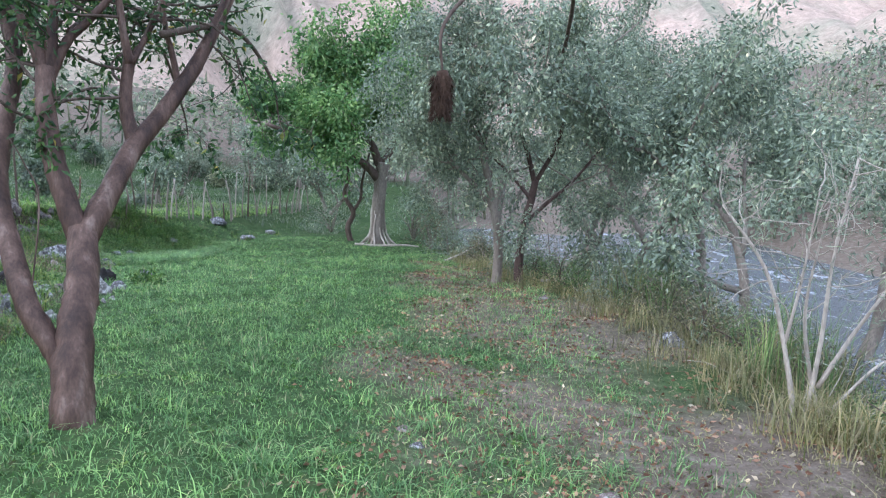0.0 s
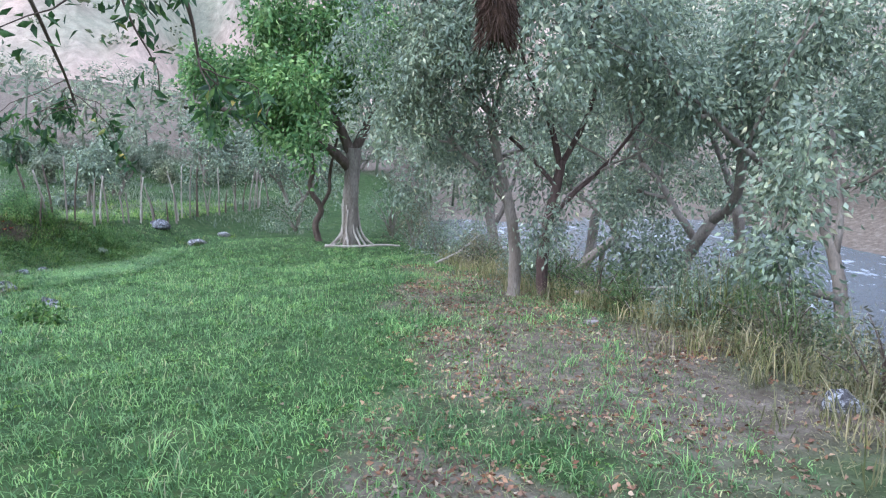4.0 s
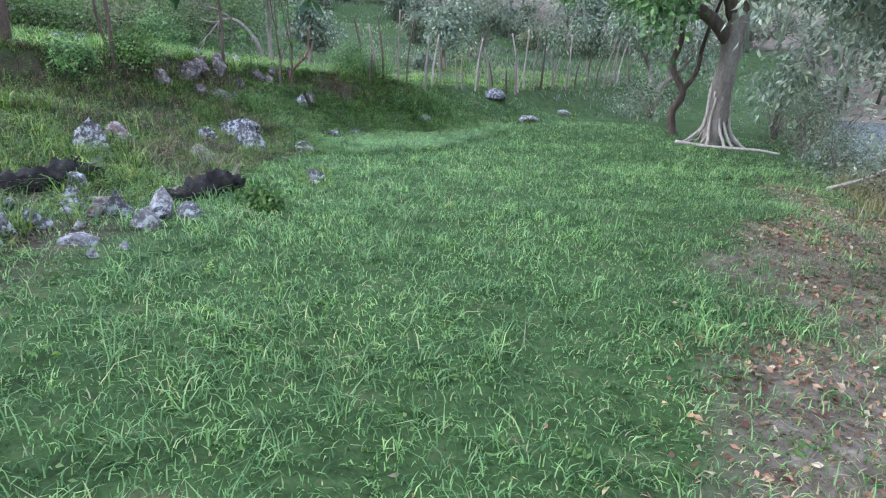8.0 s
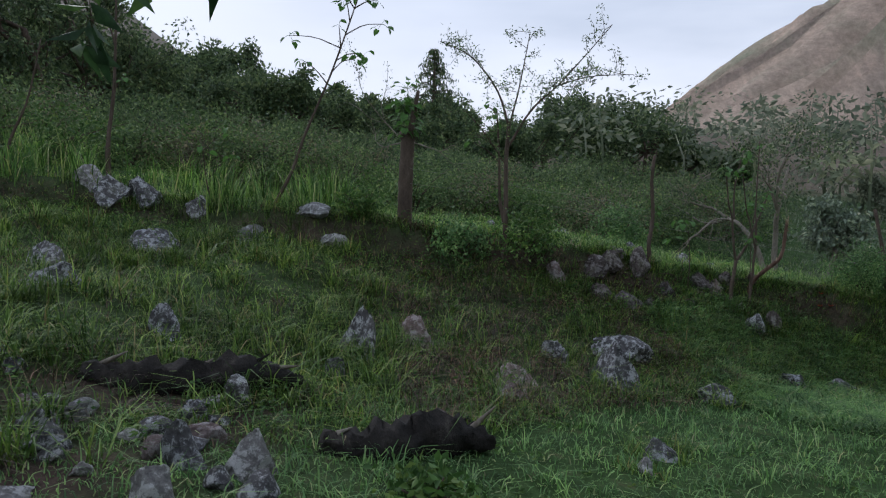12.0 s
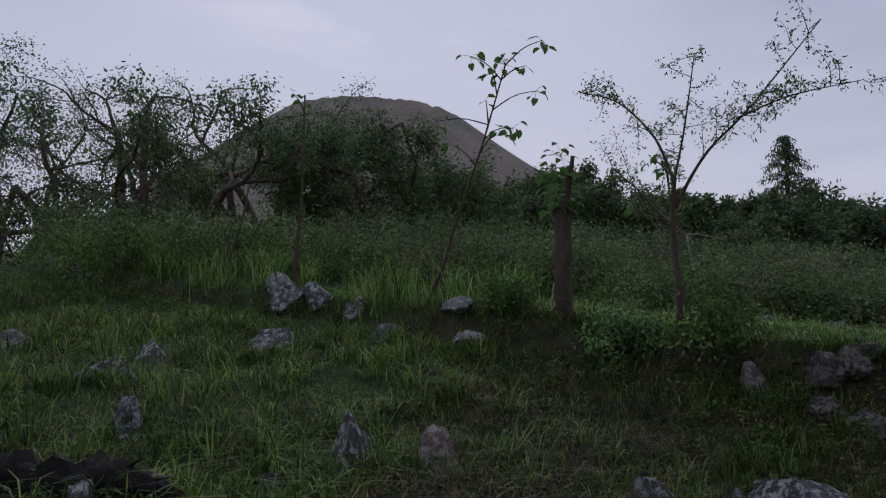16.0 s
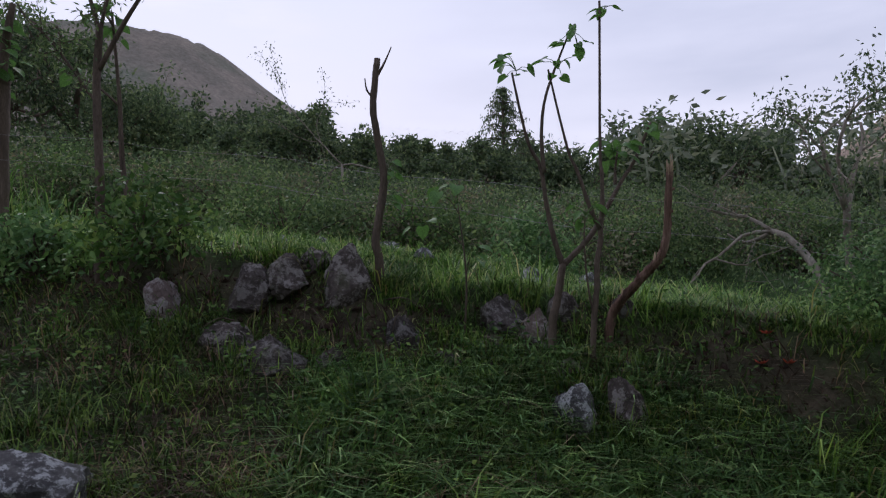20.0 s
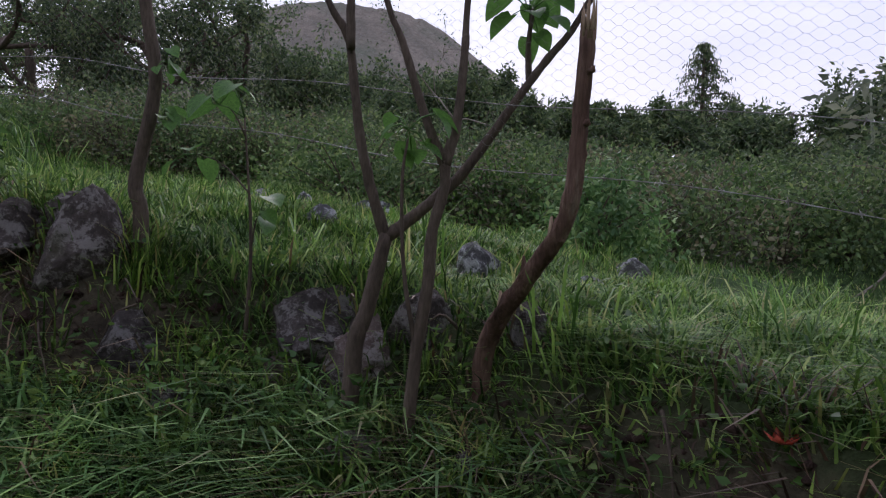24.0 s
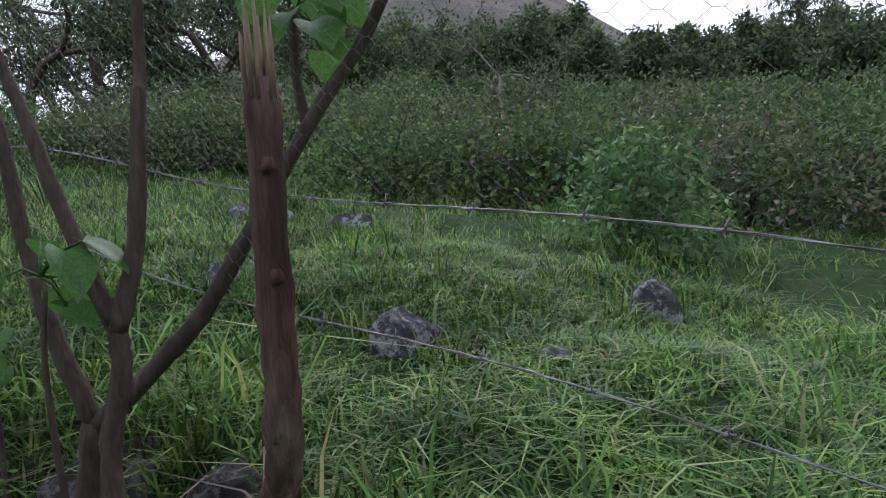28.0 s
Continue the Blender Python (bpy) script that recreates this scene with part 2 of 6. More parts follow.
# soil with thin turf, leaf-strewn earth along the riverside track
M_GROUND, _n, _l, _p = shader("soil_and_turf", 1.0, 0.1)
_a, _b, _c = grain(_n, _l, 0.9, 5), grain(_n, _l, 6, 6), grain(_n, _l, 45, 6, rough=0.7)
# turf tone darkened to paint in the shade between grass blades
_turf = ramp(_n, _l, _b, [(0.3, (0.03, 0.052, 0.018)), (0.55, (0.06, 0.105, 0.034)), (0.75, (0.11, 0.11, 0.055))])
_soil = ramp(_n, _l, _b, [(0.3, (0.11, 0.085, 0.06)), (0.55, (0.18, 0.145, 0.11)), (0.75, (0.29, 0.245, 0.195))])
_vc = _n.new("ShaderNodeVertexColor")
_vc.layer_name = "bare"
_sep = _n.new("ShaderNodeSeparateColor")
_l.new(_vc.outputs["Color"], _sep.inputs["Color"])
_add = _n.new("ShaderNodeMath")
_add.operation = "MULTIPLY_ADD"
_l.new(_a, _add.inputs[0])
_add.inputs[1].default_value = 0.9
_sub = _n.new("ShaderNodeMath")
_sub.operation = "ADD"
_sub.inputs[1].default_value = -0.45
_l.new(_sep.outputs["Red"], _sub.inputs[0])
_l.new(_sub.outputs[0], _add.inputs[2])
_mask = ramp(_n, _l, _add.outputs[0], [(0.25, (0, 0, 0)), (0.75, (1, 1, 1))])
# dark earth, its tone also painting the shade among the heaped stones
_humus_shade = ramp(_n, _l, _b, [(0.3, (0.045, 0.032, 0.026)), (0.7, (0.13, 0.09, 0.072))])
# slope soil, likewise darkened for the shadowed gaps among its blades
_brown = ramp(_n, _l, _b, [(0.3, (0.02, 0.016, 0.011)), (0.5, (0.042, 0.034, 0.02)), (0.75, (0.095, 0.066, 0.045))])
_turf = mix(_n, _l, _sep.outputs["Blue"], _turf, _brown)
_col = mix(_n, _l, _sep.outputs["Green"], mix(_n, _l, _mask, _turf, _soil), _humus_shade)
_col = mix(_n, _l, 0.85, _col, ramp(_n, _l, _c, [(0.3, (0.5, 0.5, 0.5)), (0.7, (1.3, 1.3, 1.3))]), "MULTIPLY")
_l.new(_col, _p.inputs["Base Color"])
relief(_n, _l, _p, mix(_n, _l, 0.5, _b, _c), 0.9, 0.03)


def make_hill(name, grassy, bare, green):
    m, n, l, p = shader(name, 1.0, 0.05)
    a, b, c = grain(n, l, 0.018, 6), grain(n, l, 0.09, 6), grain(n, l, 0.6, 6, rough=0.75)
    col = ramp(n, l, b, [(0.35, grassy), (0.65, bare)])
    col = mix(n, l, ramp(n, l, a, [(0.48, (0, 0, 0)), (0.62, (1, 1, 1))]), col, green)
    col = mix(n, l, 0.7, col, ramp(n, l, c, [(0.35, (0.6, 0.62, 0.6)), (0.65, (1.2, 1.18, 1.15))]), "MULTIPLY")
    l.new(col, p.inputs["Base Color"])
    relief(n, l, p, mix(n, l, 0.5, b, c), 1.0, 1.5)
    return m


M_HILL = make_hill("dry_hillside", (0.42, 0.33, 0.26), (0.60, 0.46, 0.37), (0.34, 0.33, 0.24))
M_HILL_FAR = make_hill("far_hillside", (0.22, 0.20, 0.17), (0.30, 0.26, 0.22), (0.18, 0.19, 0.15))
M_WATER, _n, _l, _p = shader("river_water", 0.12, 0.5)
_w, _f = grain(_n, _l, 1.6, 6, stretch=(1, 0.45, 1)), grain(_n, _l, 5, 7, stretch=(1, 0.5, 1), rough=0.7)
_l.new(mix(_n, _l, ramp(_n, _l, mix(_n, _l, 0.5, _w, _f), [(0.56, (0, 0, 0)), (0.66, (1, 1, 1))]), (0.07, 0.085, 0.09), (0.6, 0.62, 0.65)), _p.inputs["Base Color"])
relief(_n, _l, _p, mix(_n, _l, 0.5, _w, _f), 1.0, 0.12)
_l.new(ramp(_n, _l, mix(_n, _l, 0.5, _w, _f), [(0.56, (0.2, 0.2, 0.2)), (0.66, (0.8, 0.8, 0.8))]), _p.inputs["Roughness"])


# ---- mesh helpers ----
def put(name, verts, faces, mat, parent=None, smooth=False, label="", category="", group="", kind=""):
    """One mesh object; faces is an (n, 3 or 4) array or a list of such arrays."""
    me = bpy.data.meshes.new(name)
    verts = np.asarray(verts, float).reshape(-1, 3)
    groups = [np.asarray(f, np.int32) for f in (faces if isinstance(faces, list) else [faces]) if len(f)]
    loops = np.concatenate([g.ravel() for g in groups])
    sizes = np.concatenate([np.full(len(g), g.shape[1], np.int32) for g in groups])
    me.vertices.add(len(verts))
    me.vertices.foreach_set("co", verts.ravel())
    me.loops.add(len(loops))
    me.loops.foreach_set("vertex_index", loops)
    me.polygons.add(len(sizes))
    me.polygons.foreach_set("loop_start", np.concatenate([[0], np.cumsum(sizes)[:-1]]).astype(np.int32))
    me.polygons.foreach_set("loop_total", sizes)
    if smooth:
        me.polygons.foreach_set("use_smooth", np.ones(len(sizes), bool))
    me.update(calc_edges=True)
    me.validate()
    me.materials.append(mat)
    ob = new(name, me)
    ob.parent = parent
    return tagged(ob, label, category, group, kind)


def thing(name, at, label, category, group=""):
    ob = new(name)
    ob.location = at
    ob.empty_display_size = 0.2
    return tagged(ob, label, category, group)


class Shape:
    """Gathers vertices and faces of one mesh."""

    def __init__(self):
        self.v, self.q, self.t, self.n = [], [], [], 0

    def add(self, v, q=(), t=()):
        self.v.append(np.asarray(v, float).reshape(-1, 3))
        if len(q):
            self.q.append(np.asarray(q, np.int64) + self.n)
        if len(t):
            self.t.append(np.asarray(t, np.int64) + self.n)
        self.n += len(self.v[-1])
        return self

    def put(self, name, mat, parent=None, **kw):
        faces = [np.concatenate(f) for f in (self.q, self.t) if f]
        return put(name, np.concatenate(self.v), faces, mat, parent, **kw)


def smooth_line(pts, n):
    """A rounded line of n points through the given ones."""
    pts = np.asarray(pts, float)
    s = np.linspace(0, len(pts) - 1, n)
    i = np.clip(s.astype(int), 0, len(pts) - 2)
    f = (s - i)[:, None]
    ext = np.vstack([2 * pts[0] - pts[1], pts, 2 * pts[-1] - pts[-2]])
    a, b, c, d = ext[i], ext[i + 1], ext[i + 2], ext[i + 3]
    return 0.5 * (2 * b + (c - a) * f + (2 * a - 5 * b + 4 * c - d) * f**2 + (3 * b - a - 3 * c + d) * f**3)


def tube(shape, line, radii, sides=7, rough=0.0, rng=None):
    """A tapering round limb along the line, closed at both ends."""
    line = np.asarray(line, float)
    n = len(line)
    radii = np.interp(np.linspace(0, 1, n), np.linspace(0, 1, len(radii)), radii)
    way = np.gradient(line, axis=0)
    way /= np.linalg.norm(way, axis=1, keepdims=True) + 1e-9
    a = np.empty_like(way)
    a[0] = np.cross(way[0], (1.0, 0.0, 0.0) if abs(way[0, 2]) > 0.8 else (0.0, 0.0, 1.0))
    for i in range(1, n):
        a[i] = a[i - 1] - way[i] * (a[i - 1] @ way[i])
    a /= np.linalg.norm(a, axis=1, keepdims=True) + 1e-9
    b = np.cross(way, a)
    ang = np.linspace(0, 2 * np.pi, sides, endpoint=False)
    r = radii[:, None] * (1 + (rough * rng.normal(size=(n, sides)) if rough else 0))
    ring = line[:, None] + r[..., None] * (np.cos(ang)[None, :, None] * a[:, None] + np.sin(ang)[None, :, None] * b[:, None])
    i, j = np.meshgrid(np.arange(n - 1), np.arange(sides), indexing="ij")
    k = (j + 1) % sides
    q = np.stack([i * sides + j, i * sides + k, (i + 1) * sides + k, (i + 1) * sides + j], -1).reshape(-1, 4)
    v = np.vstack([ring.reshape(-1, 3), line[:1], line[-1:]])
    s = np.arange(sides)
    e = np.roll(s, -1)
    t = np.vstack([np.stack([e, s, np.full(sides, n * sides)], 1), np.stack([(n - 1) * sides + s, (n - 1) * sides + e, np.full(sides, n * sides + 1)], 1)])
    shape.add(v, q, t)


def unit(v):
    return v / (np.linalg.norm(v, axis=-1, keepdims=True) + 1e-9)


def leaves(shape, at, way, length, width, rng, droop=0.3):
    """Folded pointed leaves of two triangles each."""
    n = len(at)
    way = unit(way + rng.normal(0, 0.25, (n, 3)) - [0, 0, droop])
    side = unit(np.cross(way, rng.normal(size=(n, 3))))
    up = np.cross(side, way)
    L, W = (np.broadcast_to(x, (n,))[:, None] * rng.uniform(0.7, 1.25, (n, 1)) for x in (length, width))
    mid = at + 0.42 * L * way
    v = np.stack([at, mid - 0.5 * W * side + 0.16 * W * up, at + L * way - 0.12 * L * up, mid + 0.5 * W * side + 0.16 * W * up], 1)
    k = 4 * np.arange(n)[:, None]
    shape.add(v.reshape(-1, 3), t=np.concatenate([k + c for c in ([0, 1, 2], [0, 2, 3])]))


def blades(shape, at, height, width, lean, rng):
    """Bent grass blades: a quad and a tip each."""
    n = len(at)
    a = rng.uniform(0, 2 * np.pi, n)
    out = np.stack([np.cos(a), np.sin(a), 0 * a], 1)
    side = np.stack([-np.sin(a), np.cos(a), 0 * a], 1) * (np.broadcast_to(width, (n,))[:, None] * 0.5)
    h = np.broadcast_to(height, (n,))[:, None] * rng.uniform(0.5, 1.3, (n, 1))
    ln = np.broadcast_to(lean, (n,))[:, None] * rng.uniform(0.2, 1.5, (n, 1)) * h
    up = np.array([[0, 0, 1.0]])
    mid = at + 0.55 * h * up + 0.3 * ln * out
    tip = at + h * up * (1 - 0.25 * np.minimum(ln / h, 1.6)) + ln * out
    v = np.stack([at - side, at + side, mid + 0.75 * side, mid - 0.75 * side, tip], 1)
    k = 5 * np.arange(n)[:, None]
    shape.add(v.reshape(-1, 3), q=k + [0, 1, 2, 3], t=k + [3, 2, 4])


# ---- the lie of the land ----
def ease(a, b, x):
    t = np.clip((x - a) / (b - a), 0, 1)
    return t * t * (3 - 2 * t)


def valley(y):
    """The height of the terrace along the river, which falls gently ahead."""
    y = np.clip(y, -6, 24)
    return -0.055 * np.minimum(y, 9) - 0.09 * np.clip(y - 9, 0, 7) - 0.02 * np.clip(y - 16, 0, 99)


def fence_x(y):
    return -10.37 + 0.31 * (np.clip(y, -10, 40) - 7.5)


def toe_x(y):
    return np.maximum(-4.3 - 0.36 * (np.clip(y, 0, 40) - 7), fence_x(y) + 1.25)


def bank_x(y):
    return 2.5 - 0.165 * np.clip(y - 5, 0, 6) - 0.30 * np.clip(y - 11, 0, 12) + 0.15 * np.sin(0.9 * y)


def bumps(x, y):
    return (np.sin(1.7 * x + 0.6 * np.sin(1.3 * y)) * np.sin(1.9 * y + 0.8 * np.sin(1.1 * x)) * 0.022 + np.sin(4.3 * x + 1.0) * np.sin(3.9 * y + 2.0) * 0.012
            + np.sin(0.61 * x + 2) * np.sin(0.53 * y + 1) * 0.04)


def step_d(x, y):
    """How far behind the wavering edge of the earth step a place lies; the edge falls back where the saplings stand."""
    return fence_x(y) - x + 0.10 * np.sin(2.1 * y) + 0.05 * np.sin(5.3 * y) - 0.3 * np.exp(-((y - 14.55) / 0.6) ** 2)


def land(x, y):
    x, y = np.asarray(x, float), np.asarray(y, float)
    low = valley(y)
    top = 0.85 - 0.125 * (np.clip(y, 3, 20) - 7.5)
    gap = np.maximum(toe_x(y) - fence_x(y), 1.0)
    part = np.clip((toe_x(y) - x) / gap, 0, 1)
    z = low + (top - 0.27 - low) * part**1.3
    d = fence_x(y) - x
    soft = 1 + 5 * ease(15.2, 17.5, y)
    z = z + 0.27 * ease(-0.22 * soft, 0.12 * soft, step_d(x, y))
    z = z + np.clip(d, 0, 6) * 0.03 + np.clip(d - 6, 0, 40) * 0.16
    r = x - bank_x(y)
    z = z - 1.25 * ease(0.0, 2.4, r) + np.clip(r - 15, 0, 60) * 0.33
    z = z + np.clip(y - 26, 0, 80) * 0.04
    return z + bumps(x, y) * (1 + 1.6 * ease(0.3, 3, toe_x(y) - x))


def axis(lo, hi, step, far):
    out, s = [hi], step
    while out[-1] < far:
        s *= 1.18
        out.append(out[-1] + s)
    back, s = [lo], step
    while back[-1] > -far:
        s *= 1.18
        back.append(back[-1] - s)
    return np.concatenate([np.array(back[:0:-1]), np.arange(lo, hi, step), np.array(out)])


gx, gy = axis(-13, 5, 0.11, 900), axis(-1, 20, 0.11, 900)
X, Y = np.meshgrid(gx, gy)
Z = land(X, Y)
i, j = np.meshgrid(np.arange(len(gy) - 1), np.arange(len(gx) - 1), indexing="ij")
w = len(gx)
quads = np.stack([i * w + j, i * w + j + 1, (i + 1) * w + j + 1, (i + 1) * w + j], -1).reshape(-1, 4)
ground = put("ground", np.stack([X, Y, Z], -1), quads, M_GROUND, smooth=True, label="grassy river terrace with a leaf-strewn earth track", category="ground", kind="structure")


def patches(x, y):
    return 0.5 + 0.5 * np.sin(1.1 * x + 1.4 * np.sin(0.9 * y + 1)) * np.sin(1.25 * y + 1.2 * np.sin(1.2 * x))


def bare_share(x, y):
    """How much the turf gives way to earth: the track by the river, the step under the fence, the heap of stones."""
    track = ease(-1.35, -0.35, x + 0.22 * np.sin(1.3 * y) + 0.1 * np.sin(3.7 * y)) * (1 - 0.5 * ease(12, 16, y))
    track = track * (0.45 + 0.55 * ease(0.85, 0.4, patches(x, y)))
    away = np.maximum(ease(22, 30, np.hypot(x + 4, y - 9)), ease(1.2, 3.0, x - bank_x(y)))
    return np.clip(np.maximum(0.85 * track, away), 0, 1)


def humus_shade_share(x, y):
    """Dark earth laid bare on the step under the fence and between the heaped stones, the heap's dense shade painted in
    with it.
    """
    d = step_d(x, y)
    step = 0.8 * np.exp(-((d + 0.08) / 0.13) ** 2) * (1 - ease(15.3, 16.2, y)) * (0.75 + 0.25 * np.sin(3.3 * y + 1))
    heap = np.exp(-(((x + 5.0 + 0.25 * (y - 8)) / 0.75) ** 4) - ((y - 8.0) / 1.35) ** 4)
    log = np.exp(-(((x + 5.85) / 0.3) ** 2) - ((y - 8.8) / 0.8) ** 2)
    return np.clip(1.1 * step + 1.1 * heap * (0.6 + 0.4 * np.sin(5 * x) * np.sin(4 * y)) + log, 0, 1)


def face_free(x, y):
    """Where grass can hold: not on the raw earth face of the step under the fence."""
    d = step_d(x, y)
    return 1 - 0.75 * np.exp(-((d + 0.1) / 0.13) ** 2) * ease(11.6, 12.4, y) * (1 - ease(15.2, 16.0, y))


bare = bare_share(X, Y).ravel()
layer = ground.data.color_attributes.new("bare", "FLOAT_COLOR", "POINT")
steep = (ease(0.1, 1.2, toe_x(Y) - X) * ease(-0.1, 0.1, X - fence_x(Y)) * (1 - 0.7 * ease(13, 16, Y)) * ease(2.0, 4.5, Y) * (0.2 + 0.4 * ease(8.5, 11.0, Y))).ravel()
layer.data.foreach_set("color", np.stack([bare, humus_shade_share(X, Y).ravel(), steep, np.ones_like(bare)], 1).ravel())

# the river beside the terrace
ry = np.linspace(-40, 70, 111)
rx = np.linspace(0.9, 17, 40)
RX, RY = np.meshgrid(rx, ry)
RX = RX + bank_x(RY)
RZ = valley(RY) - 1.0 + 0.02 * np.sin(2.3 * RX + RY) * np.sin(1.1 * RY)
i, j = np.meshgrid(np.arange(110), np.arange(39), indexing="ij")
put("river_water", np.stack([RX, RY, RZ], -1), np.stack([i * 40 + j, i * 40 + j + 1, (i + 1) * 40 + j + 1, (i + 1) * 40 + j], -1).reshape(-1, 4), M_WATER,
    smooth=True, label="shallow rippling river with white foam", category="river", kind="structure")


# ---- hills ----
def hill(name, at, spread, height, mat, label, flat=0.0, gullies=1.0, seed=0, power=1.0, n=64, m=160):
    """A steep eroded hill with gullies running down its flanks."""
    rr, aa = np.meshgrid(np.linspace(0, 1, n), np.linspace(0, 2 * np.pi, m), indexing="ij")
    ox, oy = rr * np.cos(aa) * spread[0], rr * np.sin(aa) * spread[1]
    form = np.clip(1 - np.maximum(rr - flat, 0) / (1 - flat), 0, 1) ** power
    z = np.empty_like(rr)
    for p in range(n):
        for q in range(m):
            a = aa[p, q]
            g = noise.noise((math.cos(a) * 9 + seed, math.sin(a) * 9, rr[p, q] * 1.2)) + 0.5 * noise.noise((math.cos(a) * 24 + seed, math.sin(a) * 24, rr[p, q] * 3))
            b = noise.noise((ox[p, q] / 60 + seed, oy[p, q] / 60, 3.1))
            z[p, q] = height * form[p, q] + (-abs(g) * 0.085 * height * gullies + b * 0.05 * height) * min(1, rr[p, q] * 3)
    i, j = np.meshgrid(np.arange(n - 1), np.arange(m - 1), indexing="ij")
    f = np.stack([i * m + j, (i + 1) * m + j, (i + 1) * m + j + 1, i * m + j + 1], -1).reshape(-1, 4)
    return put(name, np.stack([ox + at[0], oy + at[1], z + at[2]], -1), f, mat, smooth=True, label=label, category="hill", kind="structure")


hill("backdrop_hill", (-127, 360, -12), (300, 300), 200, M_HILL, "dry beige eroded hillside with scrub", 0.0, 2.3, 1, 1.0, 90, 420)
hill("backdrop_hill", (70, 420, -12), (300, 300), 190, M_HILL, "dry beige eroded hillside with scrub", 0.0, 1.2, 3, 1.0, 60, 300)
hill("backdrop_hill", (260, 190, -12), (230, 300), 130, M_HILL, "dry pinkish hillside across the river", 0.1, 1.0, 5)
hill("backdrop_hill", (-287, -100, -12), (174, 174), 99, M_HILL_FAR, "bare grey-brown hill with a rounded top", 0.24, 0.3, 9)


# ---- grass and litter ----
rng = np.random.default_rng(3)


def scatter(n, x0, x1, y0, y1, keep):
    x, y = rng.uniform(x0, x1, n), rng.uniform(y0, y1, n)
    ok = rng.uniform(size=n) < keep(x, y)
    x, y = x[ok], y[ok]
    return np.stack([x, y, land(x, y) - 0.008], 1)


def tufts(at, n, spread):
    """n blade feet round each centre."""
    k = np.repeat(np.arange(len(at)), n)
    p = at[k] + np.concatenate([rng.normal(0, spread, (len(k), 2)), np.zeros((len(k), 1))], 1)
    p[:, 2] = land(p[:, 0], p[:, 1]) - 0.01
    return p, k


def patchy(x, y, s=1.0):
    return 0.5 + 0.5 * np.sin(2.1 * s * x + 1.3 * np.sin(1.7 * s * y)) * np.sin(1.8 * s * y + 1.1 * np.sin(1.5 * s * x))


def slope_d(x, y):
    return toe_x(y) - x


def over_d(x, y):
    return fence_x(y) - x


lawn = Shape()
p = scatter(260000, -9, 1.5, 1.2, 20, lambda x, y: np.where((slope_d(x, y) < 0.6) | ((y > 14.5) & (over_d(x, y) < -0.2)), np.where(y < 10, 1.0, 0.6), 0) * np.clip(1.05 - 0.8 * bare_share(x, y), 0.25, 1) * np.clip(1.3 - 0.6 * patchy(x, y, 2.3), 0, 1))
blades(lawn, p, 0.04 + 0.06 * patchy(p[:, 0], p[:, 1]) * patchy(p[:, 1], p[:, 0], 2.7), 0.007, 1.1, rng)
c = scatter(9000, -8.5, 1.3, 1.5, 18, lambda x, y: np.where((slope_d(x, y) < 0.5) | ((y > 14.5) & (over_d(x, y) < -0.2)), 0.1 + 0.8 * patchy(x, y, 2.0) * patchy(y, x, 0.9), 0) * np.clip(1 - 0.85 * bare_share(x, y), 0.05, 1))
p, k = tufts(c, 13, 0.04)
blades(lawn, p, rng.uniform(0.06, 0.16, len(c))[k], 0.0075, 1.3, rng)
lawn.put("lawn_grass", M_GRASS, label="short thick green grass of the terrace", category="grass", kind="stuff")

slope = Shape()
p = scatter(180000, -11.5, -3.5, 3.5, 18, lambda x, y: np.where((slope_d(x, y) > 0.2) & (over_d(x, y) < 0.1), np.where(y > 15, 0.4, 1.0), 0) * face_free(x, y) * np.where((y > 10) & (y < 14.5), 0.6, 1.0) * np.clip(1.0 - 0.8 * humus_shade_share(x, y) * np.where(y > 11.5, 0.5, 1), 0.05, 1) * (0.25 + 0.75 * patchy(x, y, 1.3)))
blades(slope, p, 0.04 + 0.06 * patchy(p[:, 0], p[:, 1]), 0.007, 1.2, rng)
c = scatter(7500, -11.5, -4, 3.5, 17, lambda x, y: face_free(x, y) * np.where((y > 10) & (y < 14.5), 0.55, 1.0) * np.where((slope_d(x, y) > 0.0) & (over_d(x, y) < 0.3), 0.9, 0) * (0.08 + 0.92 * patchy(x, y, 1.9) ** 1.5) * np.clip(1 - 0.6 * humus_shade_share(x, y), 0, 1))
p, k = tufts(c, 20, 0.05)
blades(slope, p, (rng.uniform(0.08, 0.18, len(c)) * (1 + 1.0 * (rng.uniform(size=len(c)) > 0.88)))[k], 0.008, 1.7, rng)
c = scatter(1500, -9.3, -5.8, 12, 17.5, lambda x, y: face_free(x, y) * np.where((over_d(x, y) > -1.9) & (over_d(x, y) < -0.12), 0.5 + 0.5 * patchy(x, y, 2.6), 0))
p, k = tufts(c, 22, 0.05)
blades(slope, p, rng.uniform(0.06, 0.17, len(c))[k], 0.006, 1.8, rng)
c = scatter(2600, -9.5, -4, 5.0, 10.3, lambda x, y: np.where((slope_d(x, y) > 0.1) & (over_d(x, y) < 0.2), 0.75, 0) * patchy(x, y, 2.7) * patchy(y, x, 1.2) * np.clip(1 - 0.5 * humus_shade_share(x, y), 0, 1))
p, k = tufts(c, 26, 0.045)
blades(slope, p, rng.uniform(0.14, 0.3, len(c))[k], 0.010, 1.3, rng)
c = scatter(900, -8.6, -5.9, 14.0, 17.2, lambda x, y: face_free(x, y) * np.where((over_d(x, y) > -2.0) & (over_d(x, y) < 0.1), 0.9, 0) * (0.3 + 0.7 * patchy(x, y, 2.1)))
p, k = tufts(c, 24, 0.05)
blades(slope, p, rng.uniform(0.05, 0.13, len(c))[k], 0.007, 1.7, rng)
slope.put("slope_grass", M_SLOPE, label="rough uneven grass on the stony slope", category="grass", kind="stuff")

